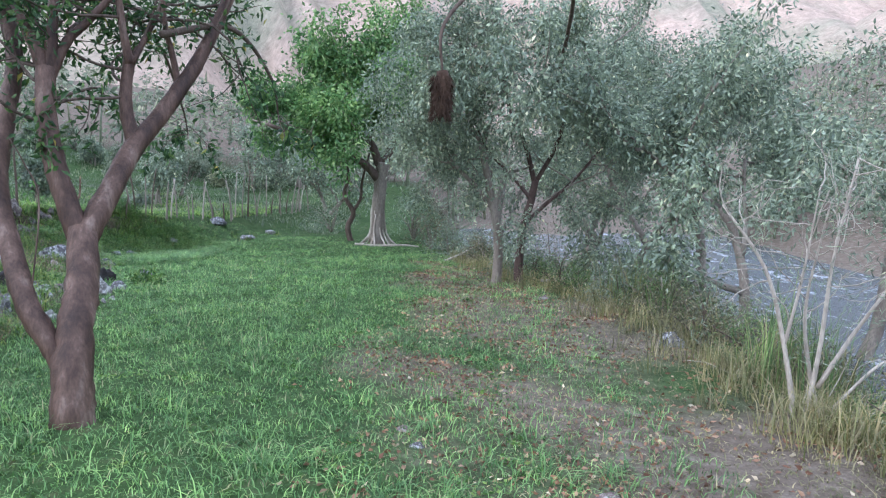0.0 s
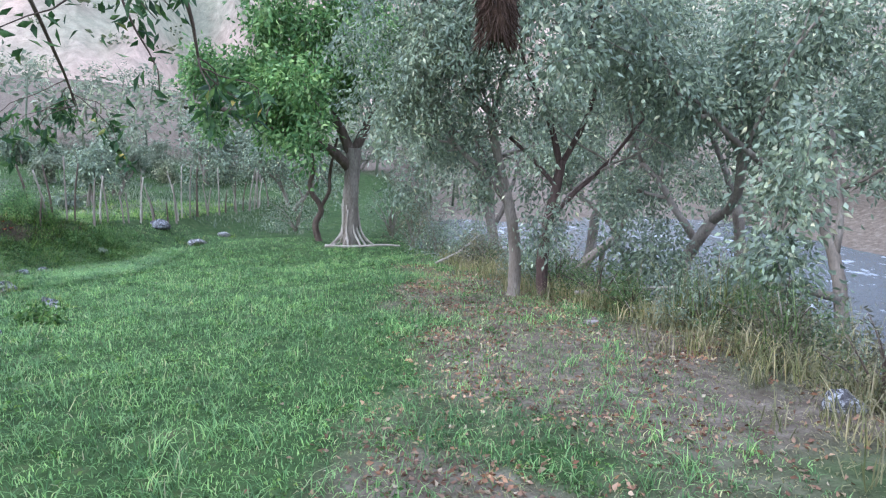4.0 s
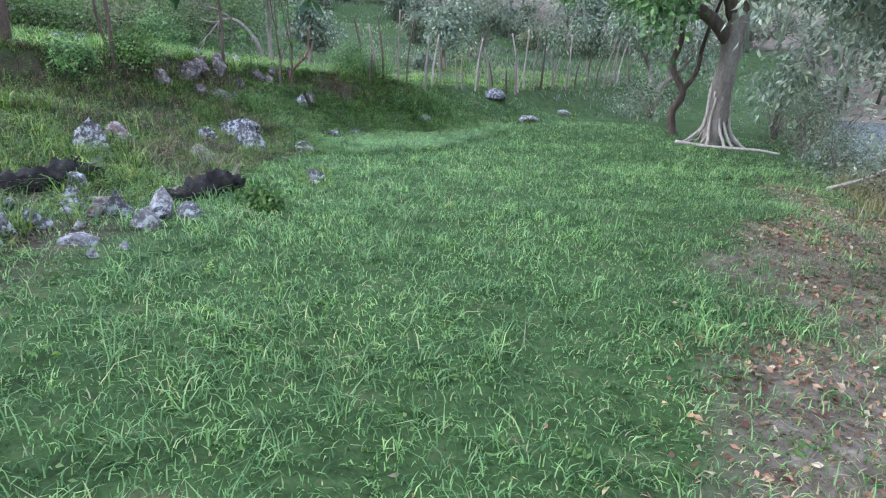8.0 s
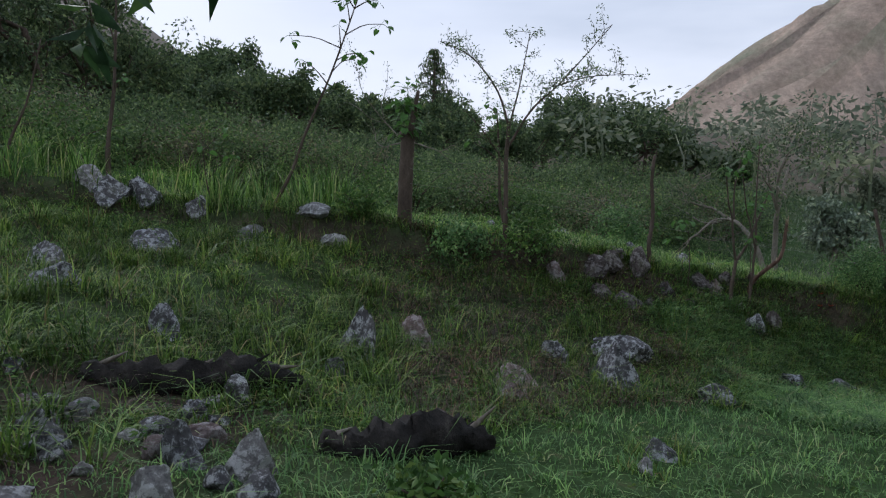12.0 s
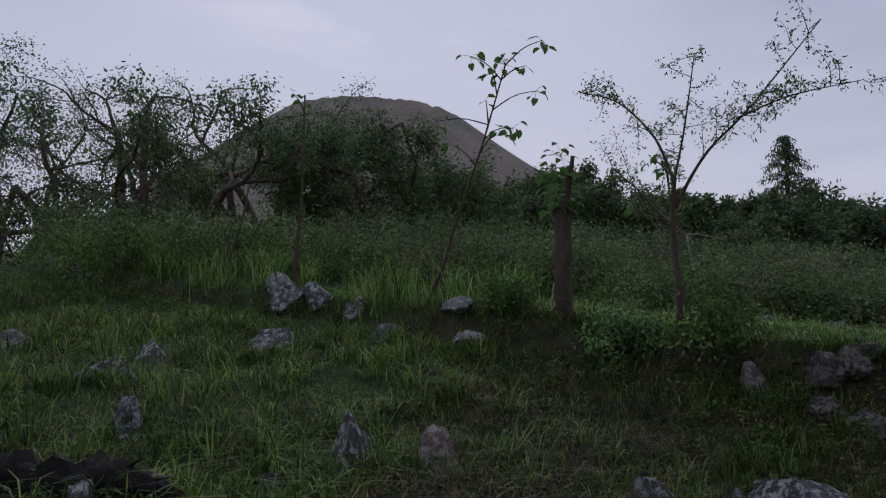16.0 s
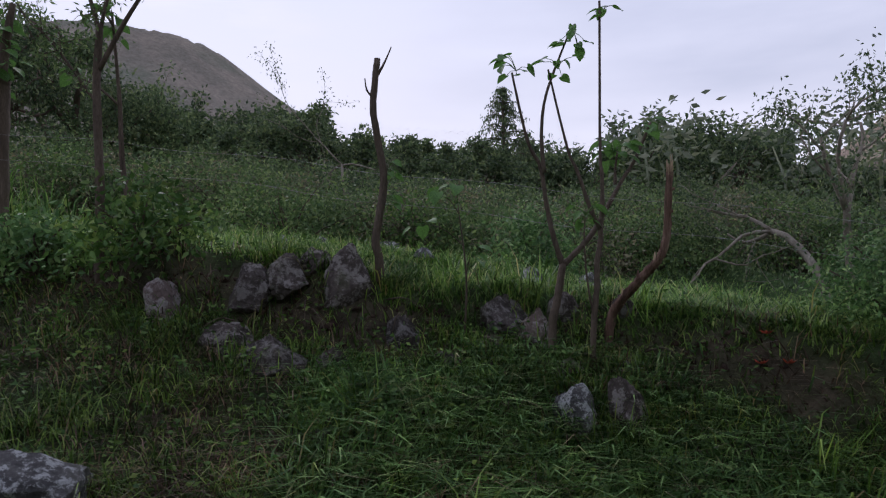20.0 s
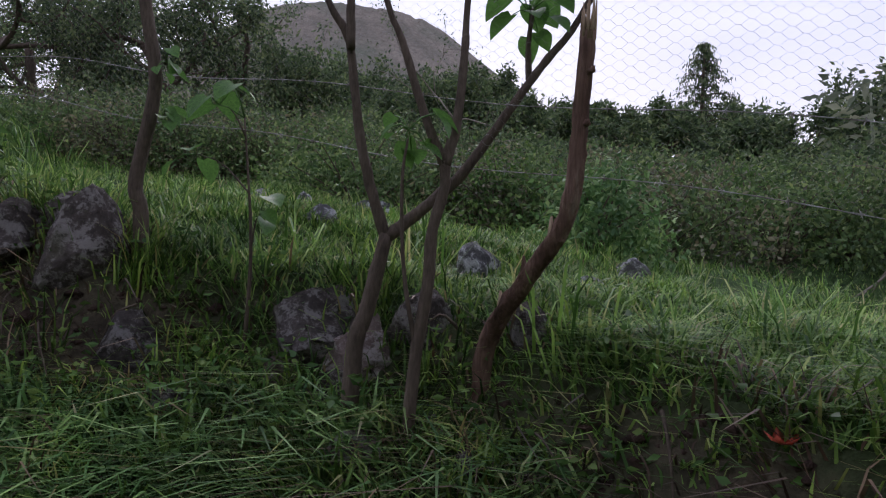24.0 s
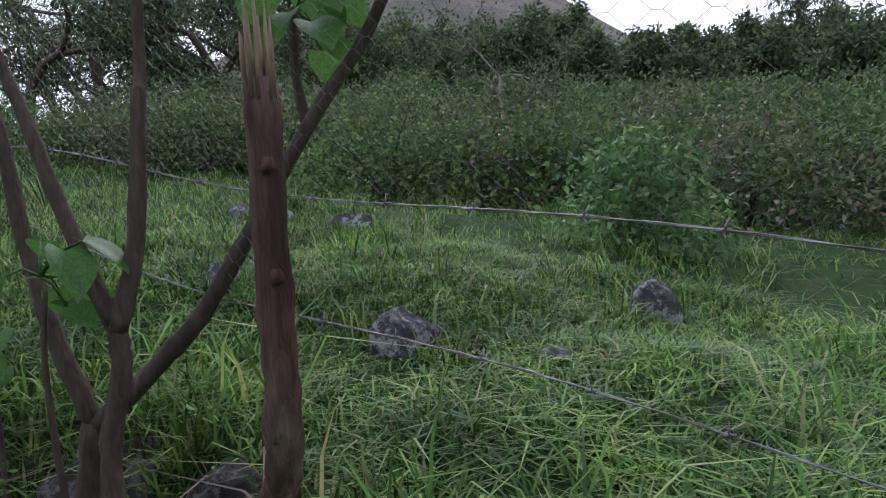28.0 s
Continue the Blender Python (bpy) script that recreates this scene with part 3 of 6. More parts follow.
low = Shape()
c = scatter(6500, -8.5, -5.6, 13.2, 17.4, lambda x, y: np.where((over_d(x, y) > -2.6) & (step_d(x, y) < -0.3), 0.9, 0) * (0.35 + 0.65 * patchy(x, y, 2.4)) * face_free(x, y))
p, k = tufts(c, 17, 0.07)
blades(low, p, rng.uniform(0.06, 0.15, len(c))[k], 0.011, 1.9, rng)
low.put("step_grass", M_GRASS, label="bright tufts of grass below the earth step", category="grass", kind="stuff")

dead = Shape()
c = scatter(9500, -11.5, -4, 3.5, 17, lambda x, y: np.clip(face_free(x, y), 0.35, 1) * np.where((slope_d(x, y) > 0.1) & (over_d(x, y) < 0.2), 0.3 + 0.7 * patchy(y, x, 1.4), 0) * np.where(y > 15.5, 0.3, np.where(y < 10, 0.22, 1.0)))
p, k = tufts(c, 15, 0.06)
blades(dead, p, rng.uniform(0.05, 0.16, len(c))[k], 0.006, 1.9, rng)
dead.put("dead_grass", M_DEAD, label="brown withered grass among the slope's stones", category="grass", kind="stuff")

meadow = Shape()
p = scatter(330000, -18, -6, 7, 24, lambda x, y: np.where((over_d(x, y) > 0.05) & (over_d(x, y) < 7.5), np.where(over_d(x, y) < 3.0, 1.0, 0.25), 0) * (0.25 + 0.75 * patchy(x, y, 2.4)))
blades(meadow, p, 0.035 + 0.06 * patchy(p[:, 0], p[:, 1], 1.7), 0.008, 1.6, rng)
p = scatter(170000, -12.5, -7.2, 12.6, 17.8, lambda x, y: np.where((over_d(x, y) > 0.0) & (over_d(x, y) < 2.8), 1, 0) * (0.35 + 0.65 * patchy(x, y, 3.1)))
blades(meadow, p, 0.04 + 0.08 * patchy(p[:, 0], p[:, 1], 2.9) ** 2, 0.0075, 1.7, rng)
c = scatter(3600, -18, -6, 7, 24, lambda x, y: np.where((over_d(x, y) > 0.1) & (over_d(x, y) < 6), 0.85, 0) * patchy(x, y, 2.2) ** 1.3)
p, k = tufts(c, 24, 0.06)
blades(meadow, p, rng.uniform(0.08, 0.24, len(c))[k], 0.0085, 1.35, rng)
p = scatter(60000, -26, -3, 19, 36, lambda x, y: np.where((over_d(x, y) > 0.2) & (over_d(x, y) < 15) | (y > 20.5) & (x < -3.5), 1, 0) * (0.2 + 0.8 * patchy(x, y, 0.7)))
far_meadow = Shape()
blades(far_meadow, p, 0.06 + 0.14 * patchy(p[:, 0], p[:, 1], 0.9), 0.02, 1.0, rng)
# the far grass takes the haze-paled colour too
far_meadow.put("far_meadow_grass", M_LEAF_HAZE, label="grass below the far woods, paled by haze", category="grass", kind="stuff")
meadow.put("meadow_grass", M_MEADOW, label="long bright grass beyond the wire fence", category="grass", kind="stuff")

tall = Shape()
c = scatter(1500, -13, -5, 3, 22, lambda x, y: np.exp(-((over_d(x, y) - 0.35) / 0.25) ** 2) * 0.5 * (0.2 + 0.8 * patchy(x, y, 1.8)) * np.where(y > 13, 0.4, 1))
p, k = tufts(c, 26, 0.06)
blades(tall, p, rng.uniform(0.18, 0.4, len(c))[k], 0.009, 1.1, rng)
c = scatter(300, -14, -9, 2, 10.5, lambda x, y: np.where((over_d(x, y) > 0) & (over_d(x, y) < 2.0), 0.5, 0))
p, k = tufts(c, 40, 0.10)
blades(tall, p, 0.62, 0.014, 0.85, rng)
tall.put("bank_grass", M_MEADOW, label="tall arching grass tufts along the fence bank", category="grass", kind="stuff")

dry = Shape()
p = scatter(120000, -1.2, 3.4, 1.0, 20, lambda x, y: np.clip(bare_share(x, y), 0.1, 1) * np.where(x < bank_x(y) + 0.6, 0.75, 0.2))
blades(dry, p, 0.032, 0.008, 1.4, rng)
c = scatter(3800, 0.0, 5, 1.5, 18, lambda x, y: np.exp(-((x - bank_x(y) - 0.3) / 0.5) ** 2))
p, k = tufts(c, 18, 0.07)
blades(dry, p, rng.uniform(0.12, 0.4, len(c))[k], 0.009, 0.8, rng)
c = scatter(420, 0.5, 4.5, 2.5, 11, lambda x, y: np.exp(-((x - bank_x(y) - 0.75) / 0.35) ** 2) * patchy(x, y, 1.6))
p, k = tufts(c, 30, 0.08)
blades(dry, p, rng.uniform(0.5, 0.95, len(c))[k], 0.012, 0.4, rng)
dry.put("dry_riverside_grass", M_DRY, label="thin dry grass and straw beside the track", category="grass", kind="stuff")

reeds = Shape()
c = scatter(520, 1.0, 5.2, 2.5, 16, lambda x, y: np.exp(-((x - bank_x(y) - 0.9) / 0.45) ** 2) * (0.25 + 0.75 * patchy(x, y, 1.1)))
p, k = tufts(c, 26, 0.09)
blades(reeds, p, rng.uniform(0.4, 1.05, len(c))[k], 0.011, 0.45, rng)
reeds.put("bank_reeds", M_LEAF_DARK, label="tall dull green reeds along the water's edge", category="reeds", kind="stuff")

litter = Shape()
p = scatter(46000, -1.6, 3.2, 1.0, 16, lambda x, y: np.clip(bare_share(x, y), 0.02, 1) * (0.08 + 0.92 * patchy(x, y, 1.1) ** 2) * np.where(x < bank_x(y) + 0.5, 1, 0.3))
a = rng.uniform(0, 2 * np.pi, len(p))
leaves(litter, p + [0, 0, 0.016], np.stack([np.cos(a), np.sin(a), 0.1 + 0 * a], 1), 0.045, 0.026, rng, 0.0)
litter.put("leaf_litter", M_LITTER, label="dry brown fallen leaves strewn on earth", category="leaves", kind="stuff")

weeds = Shape()
c = scatter(9500, -12, 0.5, 2, 18, lambda x, y: np.clip(face_free(x, y), 0.3, 1) * np.where(over_d(x, y) < 0.3, 0.3 + 0.7 * np.exp(-((over_d(x, y) + 0.4) / 0.7) ** 2), 0) * np.where(slope_d(x, y) > 0, 1, 0.6))
p, k = tufts(c, 20, 0.05)
hgt = rng.uniform(0.03, 0.2, len(c))[k] * rng.uniform(0.2, 1, len(k)) * np.where(slope_d(p[:, 0], p[:, 1]) > 0, 1, 0.35)
a = rng.uniform(0, 2 * np.pi, len(p))
leaves(weeds, p + np.stack([0 * hgt, 0 * hgt, hgt], 1), np.stack([np.cos(a), np.sin(a), 0.3 + 0 * a], 1), 0.034, 0.017, rng)
weeds.put("broadleaf_weeds", M_WEED, label="low broad-leaved weeds among the grass", category="weeds", kind="stuff")


# ---- rocks ----
ROCKS = []


def rock(x, y, sx, sy, sz, seed, mat=None, turn=0.0, sink=0.3, drop=0.0, label="grey lichen-spotted field stone in grass", group="stones on the slope"):
    mat = mat or M_ROCK
    bm = bmesh.new()
    bmesh.ops.create_icosphere(bm, subdivisions=4 if max(sx, sy, sz) > 0.2 else 3, radius=1.0)
    r = random.Random(seed)
    if group != "stone heap":
        ROCKS.append((x, y, max(sx, sy), sz))
    cuts = [(Vector((r.gauss(0, 1), r.gauss(0, 1), r.gauss(0, 0.7))).normalized(), r.uniform(0.45, 0.8)) for _ in range(10)]
    for v in bm.verts:
        for nrm, off in cuts:
            over = v.co.dot(nrm) - off
            if over > 0:
                v.co -= nrm * over * 0.97
        v.co *= 1.22 + 0.16 * noise.noise(v.co * 1.7 + Vector((seed, 0, 0))) - 0.16 * abs(noise.noise(v.co * 4 + Vector((seed, 3, 0)))) + 0.05 * noise.noise(v.co * 11 + Vector((seed, 5, 0)))
        slim = 1 - (0.22 if v.co.z > 0 else 0.4) * max(-0.6, min(1, v.co.z))
        v.co.x, v.co.y = v.co.x * slim, v.co.y * slim
        v.co = Vector((v.co.x * sx / 2, v.co.y * sy / 2, v.co.z * sz / 2))
    me = bpy.data.meshes.new("rock")
    bm.to_mesh(me)
    bm.free()
    me.materials.append(mat)
    ob = new("rock", me)
    ob.location = (x, y, float(land(x, y)) + sz * (0.42 - sink) - drop)
    ob.rotation_euler = (r.uniform(-0.2, 0.2), r.uniform(-0.2, 0.2), radians(turn) + r.uniform(-0.3, 0.3))
    return tagged(ob, label, "rock", group)


G, P, K = M_ROCK, M_ROCK_PALE, M_ROCK_PINK
# the heap of stones at the foot of the slope
for n, (x, y, w, h, m) in enumerate([
        (-5.86, 6.78, .26, .15, G), (-5.52, 6.79, .24, .18, G), (-5.4, 7.09, .18, .18, G), (-4.75, 7.1, .17, .21, G), (-4.84, 7.27, .17, .19, G), (-4.67, 7.42, .22, .16, G),
        (-4.82, 7.6, .17, .15, G), (-4.8, 7.76, .17, .15, P), (-4.97, 7.95, .24, .19, G), (-5.05, 8.16, .19, .16, G), (-4.47, 6.25, .28, .15, G), (-4.32, 6.82, .17, .14, G)]):
    rock(x, y, w, w * 0.85, h, 20 + n, m, 37 * n, 0.25, 0.0, "grey stone in a heap at the slope's foot", "stone heap")
for n, (x, y, w, h, m) in enumerate([
        (-4.46, 7.04, .12, .12, G), (-4.34, 7.2, .18, .14, P), (-4.07, 7.24, .25, .12, P), (-4.5, 8.17, .26, .10, P), (-4.86, 8.74, .2, .24, G), (-4.5, 8.67, .2, .22, P),
        (-4.75, 9.05, .23, .25, P), (-4.48, 9.05, .2, .17, G), (-4.98, 8.62, .17, .11, K), (-4.17, 8.03, .09, .07, P), (-4.19, 8.26, .08, .07, P), (-4.22, 5.33, .18, .14, P)]):
    rock(x, y, w, w * 0.8, h, 50 + n, m, 53 * n, 0.22, 0.0, "pale stone lying at the edge of the grass", "stone heap")
pile = random.Random(31)
for n in range(34):
    t, q = pile.random(), pile.gauss(0, 0.22)
    x, y = -5.05 + 0.35 * q - 0.45 * (1 - t) + pile.gauss(0, 0.22), 7.2 + 1.9 * t + q * 0.3
    w = pile.uniform(0.10, 0.24)
    rock(x, y, w, w * pile.uniform(0.7, 0.95), w * pile.uniform(0.5, 0.8), 300 + n, pile.choice([G, G, G, P, K]), 29 * n, 0.2, 0.0, "rounded grey stone in a heap at the slope's foot", "stone heap")
# boulders up the slope
for n, (x, y, w, h, m) in enumerate([
        (-6.79, 9.85, .38, .46, G), (-6.98, 10.32, .28, .26, K), (-7.25, 12.3, .56, .20, G), (-6.6, 11.9, .34, .34, G), (-6.99, 11.55, .22, .2, G), (-6.4, 10.92, .32, .15, K),
        (-6.2, 10.8, .3, .12, K), (-8.09, 7.46, .36, .32, G), (-7.34, 7.64, .38, .27, G), (-6.76, 7.02, .42, .22, G), (-8.89, 8.2, .5, .22, G), (-9.55, 9.12, .3, .2, P), (-6.57, 8.5, .2, .2, G)]):
    rock(x, y, 1.2 * w, w, 1.6 * h, 80 + n, m, 61 * n, 0.42)
for n, (x, y, w, h, m) in enumerate([
        (-7.91, 5.8, .38, .25, G), (-7.93, 6.08, .3, .24, G), (-10.35, 7.55, .4, .25, G), (-10.45, 7.9, .34, .3, G), (-10.15, 8.5, .24, .2, G), (-9.7, 9.8, .36, .12, P),
        (-9.36, 10.0, .24, .14, P), (-10.55, 7.35, .42, .24, P), (-5.2, 11.4, .22, .15, G), (-7.0, 14.1, .3, .2, G), (-7.9, 14.4, .2, .25, G), (-6.3, 9.6, .2, .13, G), (-5.7, 8.95, .2, .18, G)]):
    rock(x, y, 1.15 * w, w, 1.5 * h, 110 + n, m, 47 * n, 0.42)
# the stones that hold up the step under the fence
for n, (x, y, w, d, h, m) in enumerate([
        (-8.62, 12.33, .36, .3, .3, K), (-8.6, 12.8, .36, .3, .3, G), (-8.62, 13.02, .26, .24, .26, G), (-8.55, 13.36, .24, .3, .36, G), (-8.25, 12.98, .32, .26, .22, G), (-7.75, 13.32, .24, .2, .14, G),
        (-7.86, 14.62, .22, .2, .36, G), (-8.5, 14.1, .3, .24, .13, K), (-8.42, 14.3, .26, .2, .16, G), (-8.3, 14.6, .14, .14, .16, G), (-8.15, 14.72, .12, .12, .13, G), (-8.75, 13.1, .3, .3, .22, G), (-8.22, 13.3, .26, .22, .2, G), (-8.36, 12.72, .3, .24, .2, G), (-8.42, 13.62, .22, .2, .2, G), (-8.3, 13.85, .2, .16, .14, G), (-8.38, 14.2, .34, .2, .12, G), (-8.2, 14.45, .2, .16, .14, K), (-8.6, 14.16, .34, .28, .26, G), (-8.55, 14.5, .22, .2, .2, G), (-8.46, 14.82, .18, .16, .18, G), (-8.5, 14.34, .22, .2, .24, K)]):
    rock(x, y, w, d, h, 140 + n, M_ROCK_STEP if m is G else m, 20 * n, 0.24, 0.06, "rough stone set in the earth step under the fence", "step stones")
# stones in the meadow past the fence
for n, (x, y, w, h, m) in enumerate([(-9.36, 14.5, .27, .2, G), (-10.25, 15.12, .24, .24, G), (-9.46, 13.76, .15, .12, G), (-9.42, 14.95, .14, .06, P), (-11.2, 12.5, .16, .12, P), (-11.14, 12.9, .2, .14, G), (-10.9, 13.5, .3, .2, G)]):
    rock(x, y, w, w * 0.85, h, 170 + n, m, 71 * n, 0.28, 0.0, "dark angular stone in the meadow grass", "meadow stones")
# stray stones on the track and the far lawn
for n, (x, y, w, h, m) in enumerate([(1.25, 9.6, .17, .12, K), (-4.99, 11.17, .16, .12, P), (-6.6, 12.9, .3, .2, G), (-6.99, 14.67, .4, .2, P), (-6.81, 16.65, .3, .14, P), (-5.4, 20.2, .4, .2, P),
                                     (-6.6, 19.0, .5, .26, G), (-5.7, 18.8, .5, .22, G), (0.75, 3.3, .18, .06, K), (-0.35, 4.3, .12, .04, K), (-0.25, 4.0, .10, .04, G), (2.2, 6.9, .3, .2, G)]):
    rock(x, y, w, w * 0.8, h, 190 + n, m, 33 * n, 0.35, 0.0, "weathered stone half sunk in the turf", "stray stones")


# crumbled earth, roots and straw on the raw face of the step
M_EARTH = surface("red_brown_earth", [(0.3, (0.035, 0.022, 0.017)), (0.6, (0.085, 0.052, 0.04)), (0.8, (0.15, 0.10, 0.08))], 14, rough=1.0, bump=1.0, dist=0.02)
clods, roots, fringe = Shape(), Shape(), Shape()
c = scatter(16000, -10.2, -7.2, 11.6, 15.6, lambda x, y: 0.95 * np.clip(1 - face_free(x, y) - 0.1, 0, 1))
for q in c:
    w = float(rng.gamma(2.0, 0.0045)) + 0.004
    pts = rng.normal(0, 1, (6, 3)) * 0.22 + [(1, 0, 0), (-1, 0, 0), (0, 1, 0), (0, -1, 0), (0, 0, 0.8), (0, 0, -0.8)]
    clods.add(q + [0, 0, 0.25 * w] + pts * w, t=[(0, 2, 4), (2, 1, 4), (1, 3, 4), (3, 0, 4), (2, 0, 5), (1, 2, 5), (3, 1, 5), (0, 3, 5)])
clods.put("earth_clods", M_EARTH, label="crumbled red-brown earth on the step's face", category="earth", kind="stuff")
p = scatter(26000, -9.8, -7.2, 11.8, 16.6, lambda x, y: 0.4 * np.exp(-((step_d(x, y) + 0.06) / 0.16) ** 2) * (0.15 + 0.85 * patchy(y, x, 3.1)))
blades(fringe, p, rng.uniform(0.05, 0.15, len(p)), 0.008, 2.3, rng)
fringe.put("hanging_grass", M_DEAD, label="withered grass hanging over the earth step", category="grass", kind="stuff")
p = scatter(15000, -9.8, -7.0, 11.8, 17.0, lambda x, y: 0.7 * np.exp(-((step_d(x, y) + 0.25) / 0.25) ** 2) * (0.1 + 0.9 * patchy(x, y, 2.7)))
a = rng.uniform(0, 2 * np.pi, len(p))
low = Shape()
leaves(low, p + np.stack([0 * a, 0 * a, rng.uniform(0.02, 0.13, len(p))], 1), np.stack([np.cos(a), np.sin(a), 0.2 + 0 * a], 1), 0.036, 0.016, rng)
low.put("step_weeds", M_WEED, label="small-leaved weeds clinging to the earth step", category="weeds", kind="stuff")
for q in c[::45]:
    e = q + [rng.uniform(0.05, 0.2), rng.normal(0, 0.12), rng.uniform(-0.16, 0.1)]
    tube(roots, smooth_line([q + [0, 0, 0.05], 0.5 * (q + e) + [0.02, 0, 0.06], e], 6), (0.005, 0.0015), 4)
roots.put("bare_roots", M_BARK_DARK, label="thin dark roots hanging from the earth step", category="roots", kind="stuff")


# fallen red flowers in the grass under the fence
M_PETAL = surface("red_petal", [(0.3, (0.42, 0.05, 0.03)), (0.7, (0.72, 0.14, 0.08))], 30, rough=0.6, bump=0.2, dist=0.002)
for n, (x, y) in enumerate([(-7.90, 15.28), (-7.84, 15.38), (-7.94, 15.33)]):
    flower = thing("fallen_flower", np.array([x, y, float(land(x, y)) + 0.03]), "fallen red flower lying in the grass", "flower", "fallen flowers")
    for k in range(5):
        petal, a = Shape(), 1.26 * k + n
        w = np.array([math.cos(a), math.sin(a), 0.5])
        u = np.array([-math.sin(a), math.cos(a), 0.0])
        petal.add(np.array([0 * w, 0.02 * w + 0.011 * u, 0.034 * w + [0, 0, 0.006], 0.02 * w - 0.011 * u, 0.018 * w - [0, 0, 0.004]]), t=[(0, 1, 4), (1, 2, 4), (2, 3, 4), (3, 0, 4), (0, 3, 2), (0, 2, 1)])
        petal.put("petal", M_PETAL, flower)


# grass and weeds crowding round every stone
collar = Shape()
feet = np.array([(x + 0.56 * w * math.cos(a) * q, y + 0.56 * w * math.sin(a) * q, h) for x, y, w, h in ROCKS if x < -3.5
                 for a, q in zip(rng.uniform(0, 2 * np.pi, 9), rng.uniform(0.85, 1.35, 9))])
p, k = tufts(feet, 15, 0.035)
blades(collar, p, np.clip(feet[k, 2] * rng.uniform(0.3, 0.9, len(k)), 0.05, 0.2), 0.007, 1.0, rng)
collar.put("stone_edge_grass", M_SLOPE, label="grass tufts growing round the stones", category="grass", kind="stuff")


# ---- trees and shrubs ----
def limb_set(rng, start, way, length, radius, depth, spread=0.6, bend=0.18, split=3, up=0.15):
    """Limbs that fork again and again: a list of (line, radii, depth)."""
    out = []
    n = 6
    line, w = [np.array(start, float)], unit(np.array(way, float))
    for _ in range(n):
        w = unit(w + rng.normal(0, bend, 3) + [0, 0, up * 0.3])
        line.append(line[-1] + w * length / n)
    line = np.array(line)
    end = radius * (0.62 if depth else 0.3)
    out.append((line, (radius, end), depth))
    if depth:
        for s in range(split):
            at = line[-1] if s == 0 else line[rng.integers(3, n + 1)]
            v = unit(w + rng.normal(0, spread, 3) + [0, 0, up])
            out += limb_set(rng, at, v, length * rng.uniform(0.6, 0.85), end * rng.uniform(0.65, 0.95), depth - 1, spread, bend, split, up)
    return out


def tips_of(limbs, low=1):
    return np.concatenate([l[2:] for l, _, d in limbs if d < low])


def crown_on(shape, tips, count, spread, length, width, rng, droop=0.4, clumps=0):
    if clumps and len(tips) > clumps:
        tips = tips[rng.choice(len(tips), clumps, replace=False)]
    k = rng.integers(0, len(tips), count)
    off = rng.normal(0, spread, (count, 3)) * ([1, 1, 0.6] if clumps else [1, 1, 1])
    leaves(shape, tips[k] + off, off + [0, 0, 0.05], length, width, rng, droop)


def wood_of(limbs, top, bark, name="trunk"):
    s = Shape()
    most = max(d for _, _, d in limbs)
    for line, rad, d in limbs:
        tube(s, smooth_line(line, 8 if d == most else 6), rad, 8 if d == most else 5 if d else 4)
    s.put(name, bark, top, smooth=True)


def tree(name, x, y, height, trunk_r, leaf_mat, bark, label, count=5000, leaf=0.12, seed=0, depth=3, spread=0.6, lean=(0, 0, 1), fuzz=0.22, category="tree", group="", stems=1, up=0.15, wide=0.5, droop=0.4, first=0.42, girth=1.0, clumps=0):
    r = np.random.default_rng(seed)
    top = thing(name, np.array([x, y, float(land(x, y)) - 0.05]), label, category, group)
    limbs = []
    for s in range(stems):
        off = np.array([0, 0, 0.0]) if stems == 1 else np.array([r.normal(0, trunk_r * 2), r.normal(0, trunk_r * 2), 0])
        w = np.array(lean, float) + (0 if stems == 1 else np.array([r.normal(0, 0.35), r.normal(0, 0.35), 0]))
        limbs += limb_set(r, off, w, height * first, trunk_r, depth, spread, 0.16, 3, up)
    high = max(l[:, 2].max() for l, _, _ in limbs)
    limbs = [(l * [girth, girth, height / high], q, d) for l, q, d in limbs]
    wood_of(limbs, top, bark)
    if count:
        crown = Shape()
        crown_on(crown, tips_of(limbs, 2), count, fuzz, leaf, leaf * wide, r, droop, clumps)
        crown.put("crown", leaf_mat, top)
    return top


def shrub(x, y, w, h, count, leaf, mat, seed, label, name="shrub", group="", bark=None, wide=0.5, category="shrub"):
    """A bushy shrub: stems from one foot and leaves in uneven clumps."""
    r = np.random.default_rng(seed)
    top = thing(name, (x, y, float(land(x, y)) - 0.03), label, category, group)
    wood, crown = Shape(), Shape()
    ends = []
    for s in range(11):
        a, t = r.uniform(0, 2 * np.pi), r.uniform(0.15, 1.0)
        e = np.array([math.cos(a) * w * 0.5 * t, math.sin(a) * w * 0.5 * t, h * r.uniform(0.45, 1.0) * (1 - 0.35 * t)])
        line = smooth_line([(0, 0, 0), e * [0.35, 0.35, 0.6] + r.normal(0, 0.04 * h, 3) * [1, 1, 0], e], 6)
        tube(wood, line, (0.012 * h + 0.004, 0.004), 5)
        ends += [line[3], line[4], line[5]]
    ends = np.array(ends)
    a, u, q = r.uniform(0, 2 * np.pi, 60), r.uniform(0.02, 1, 60), r.uniform(0.6, 1.0, 60)
    more = np.stack([0.5 * w * q * np.sqrt(1 - u * u) * np.cos(a), 0.5 * w * q * np.sqrt(1 - u * u) * np.sin(a), h * q * u * r.uniform(0.75, 1.0, 60)], 1)
    ends = ends[::2]
    wood.put("stem_work", bark or M_BARK_DARK, top)
    crown_on(crown, np.vstack([ends, more]), count, 0.07 * (w + h) / 2 + 0.02, leaf, leaf * wide, r, 0.2)
    crown.put("foliage", mat, top)
    return top


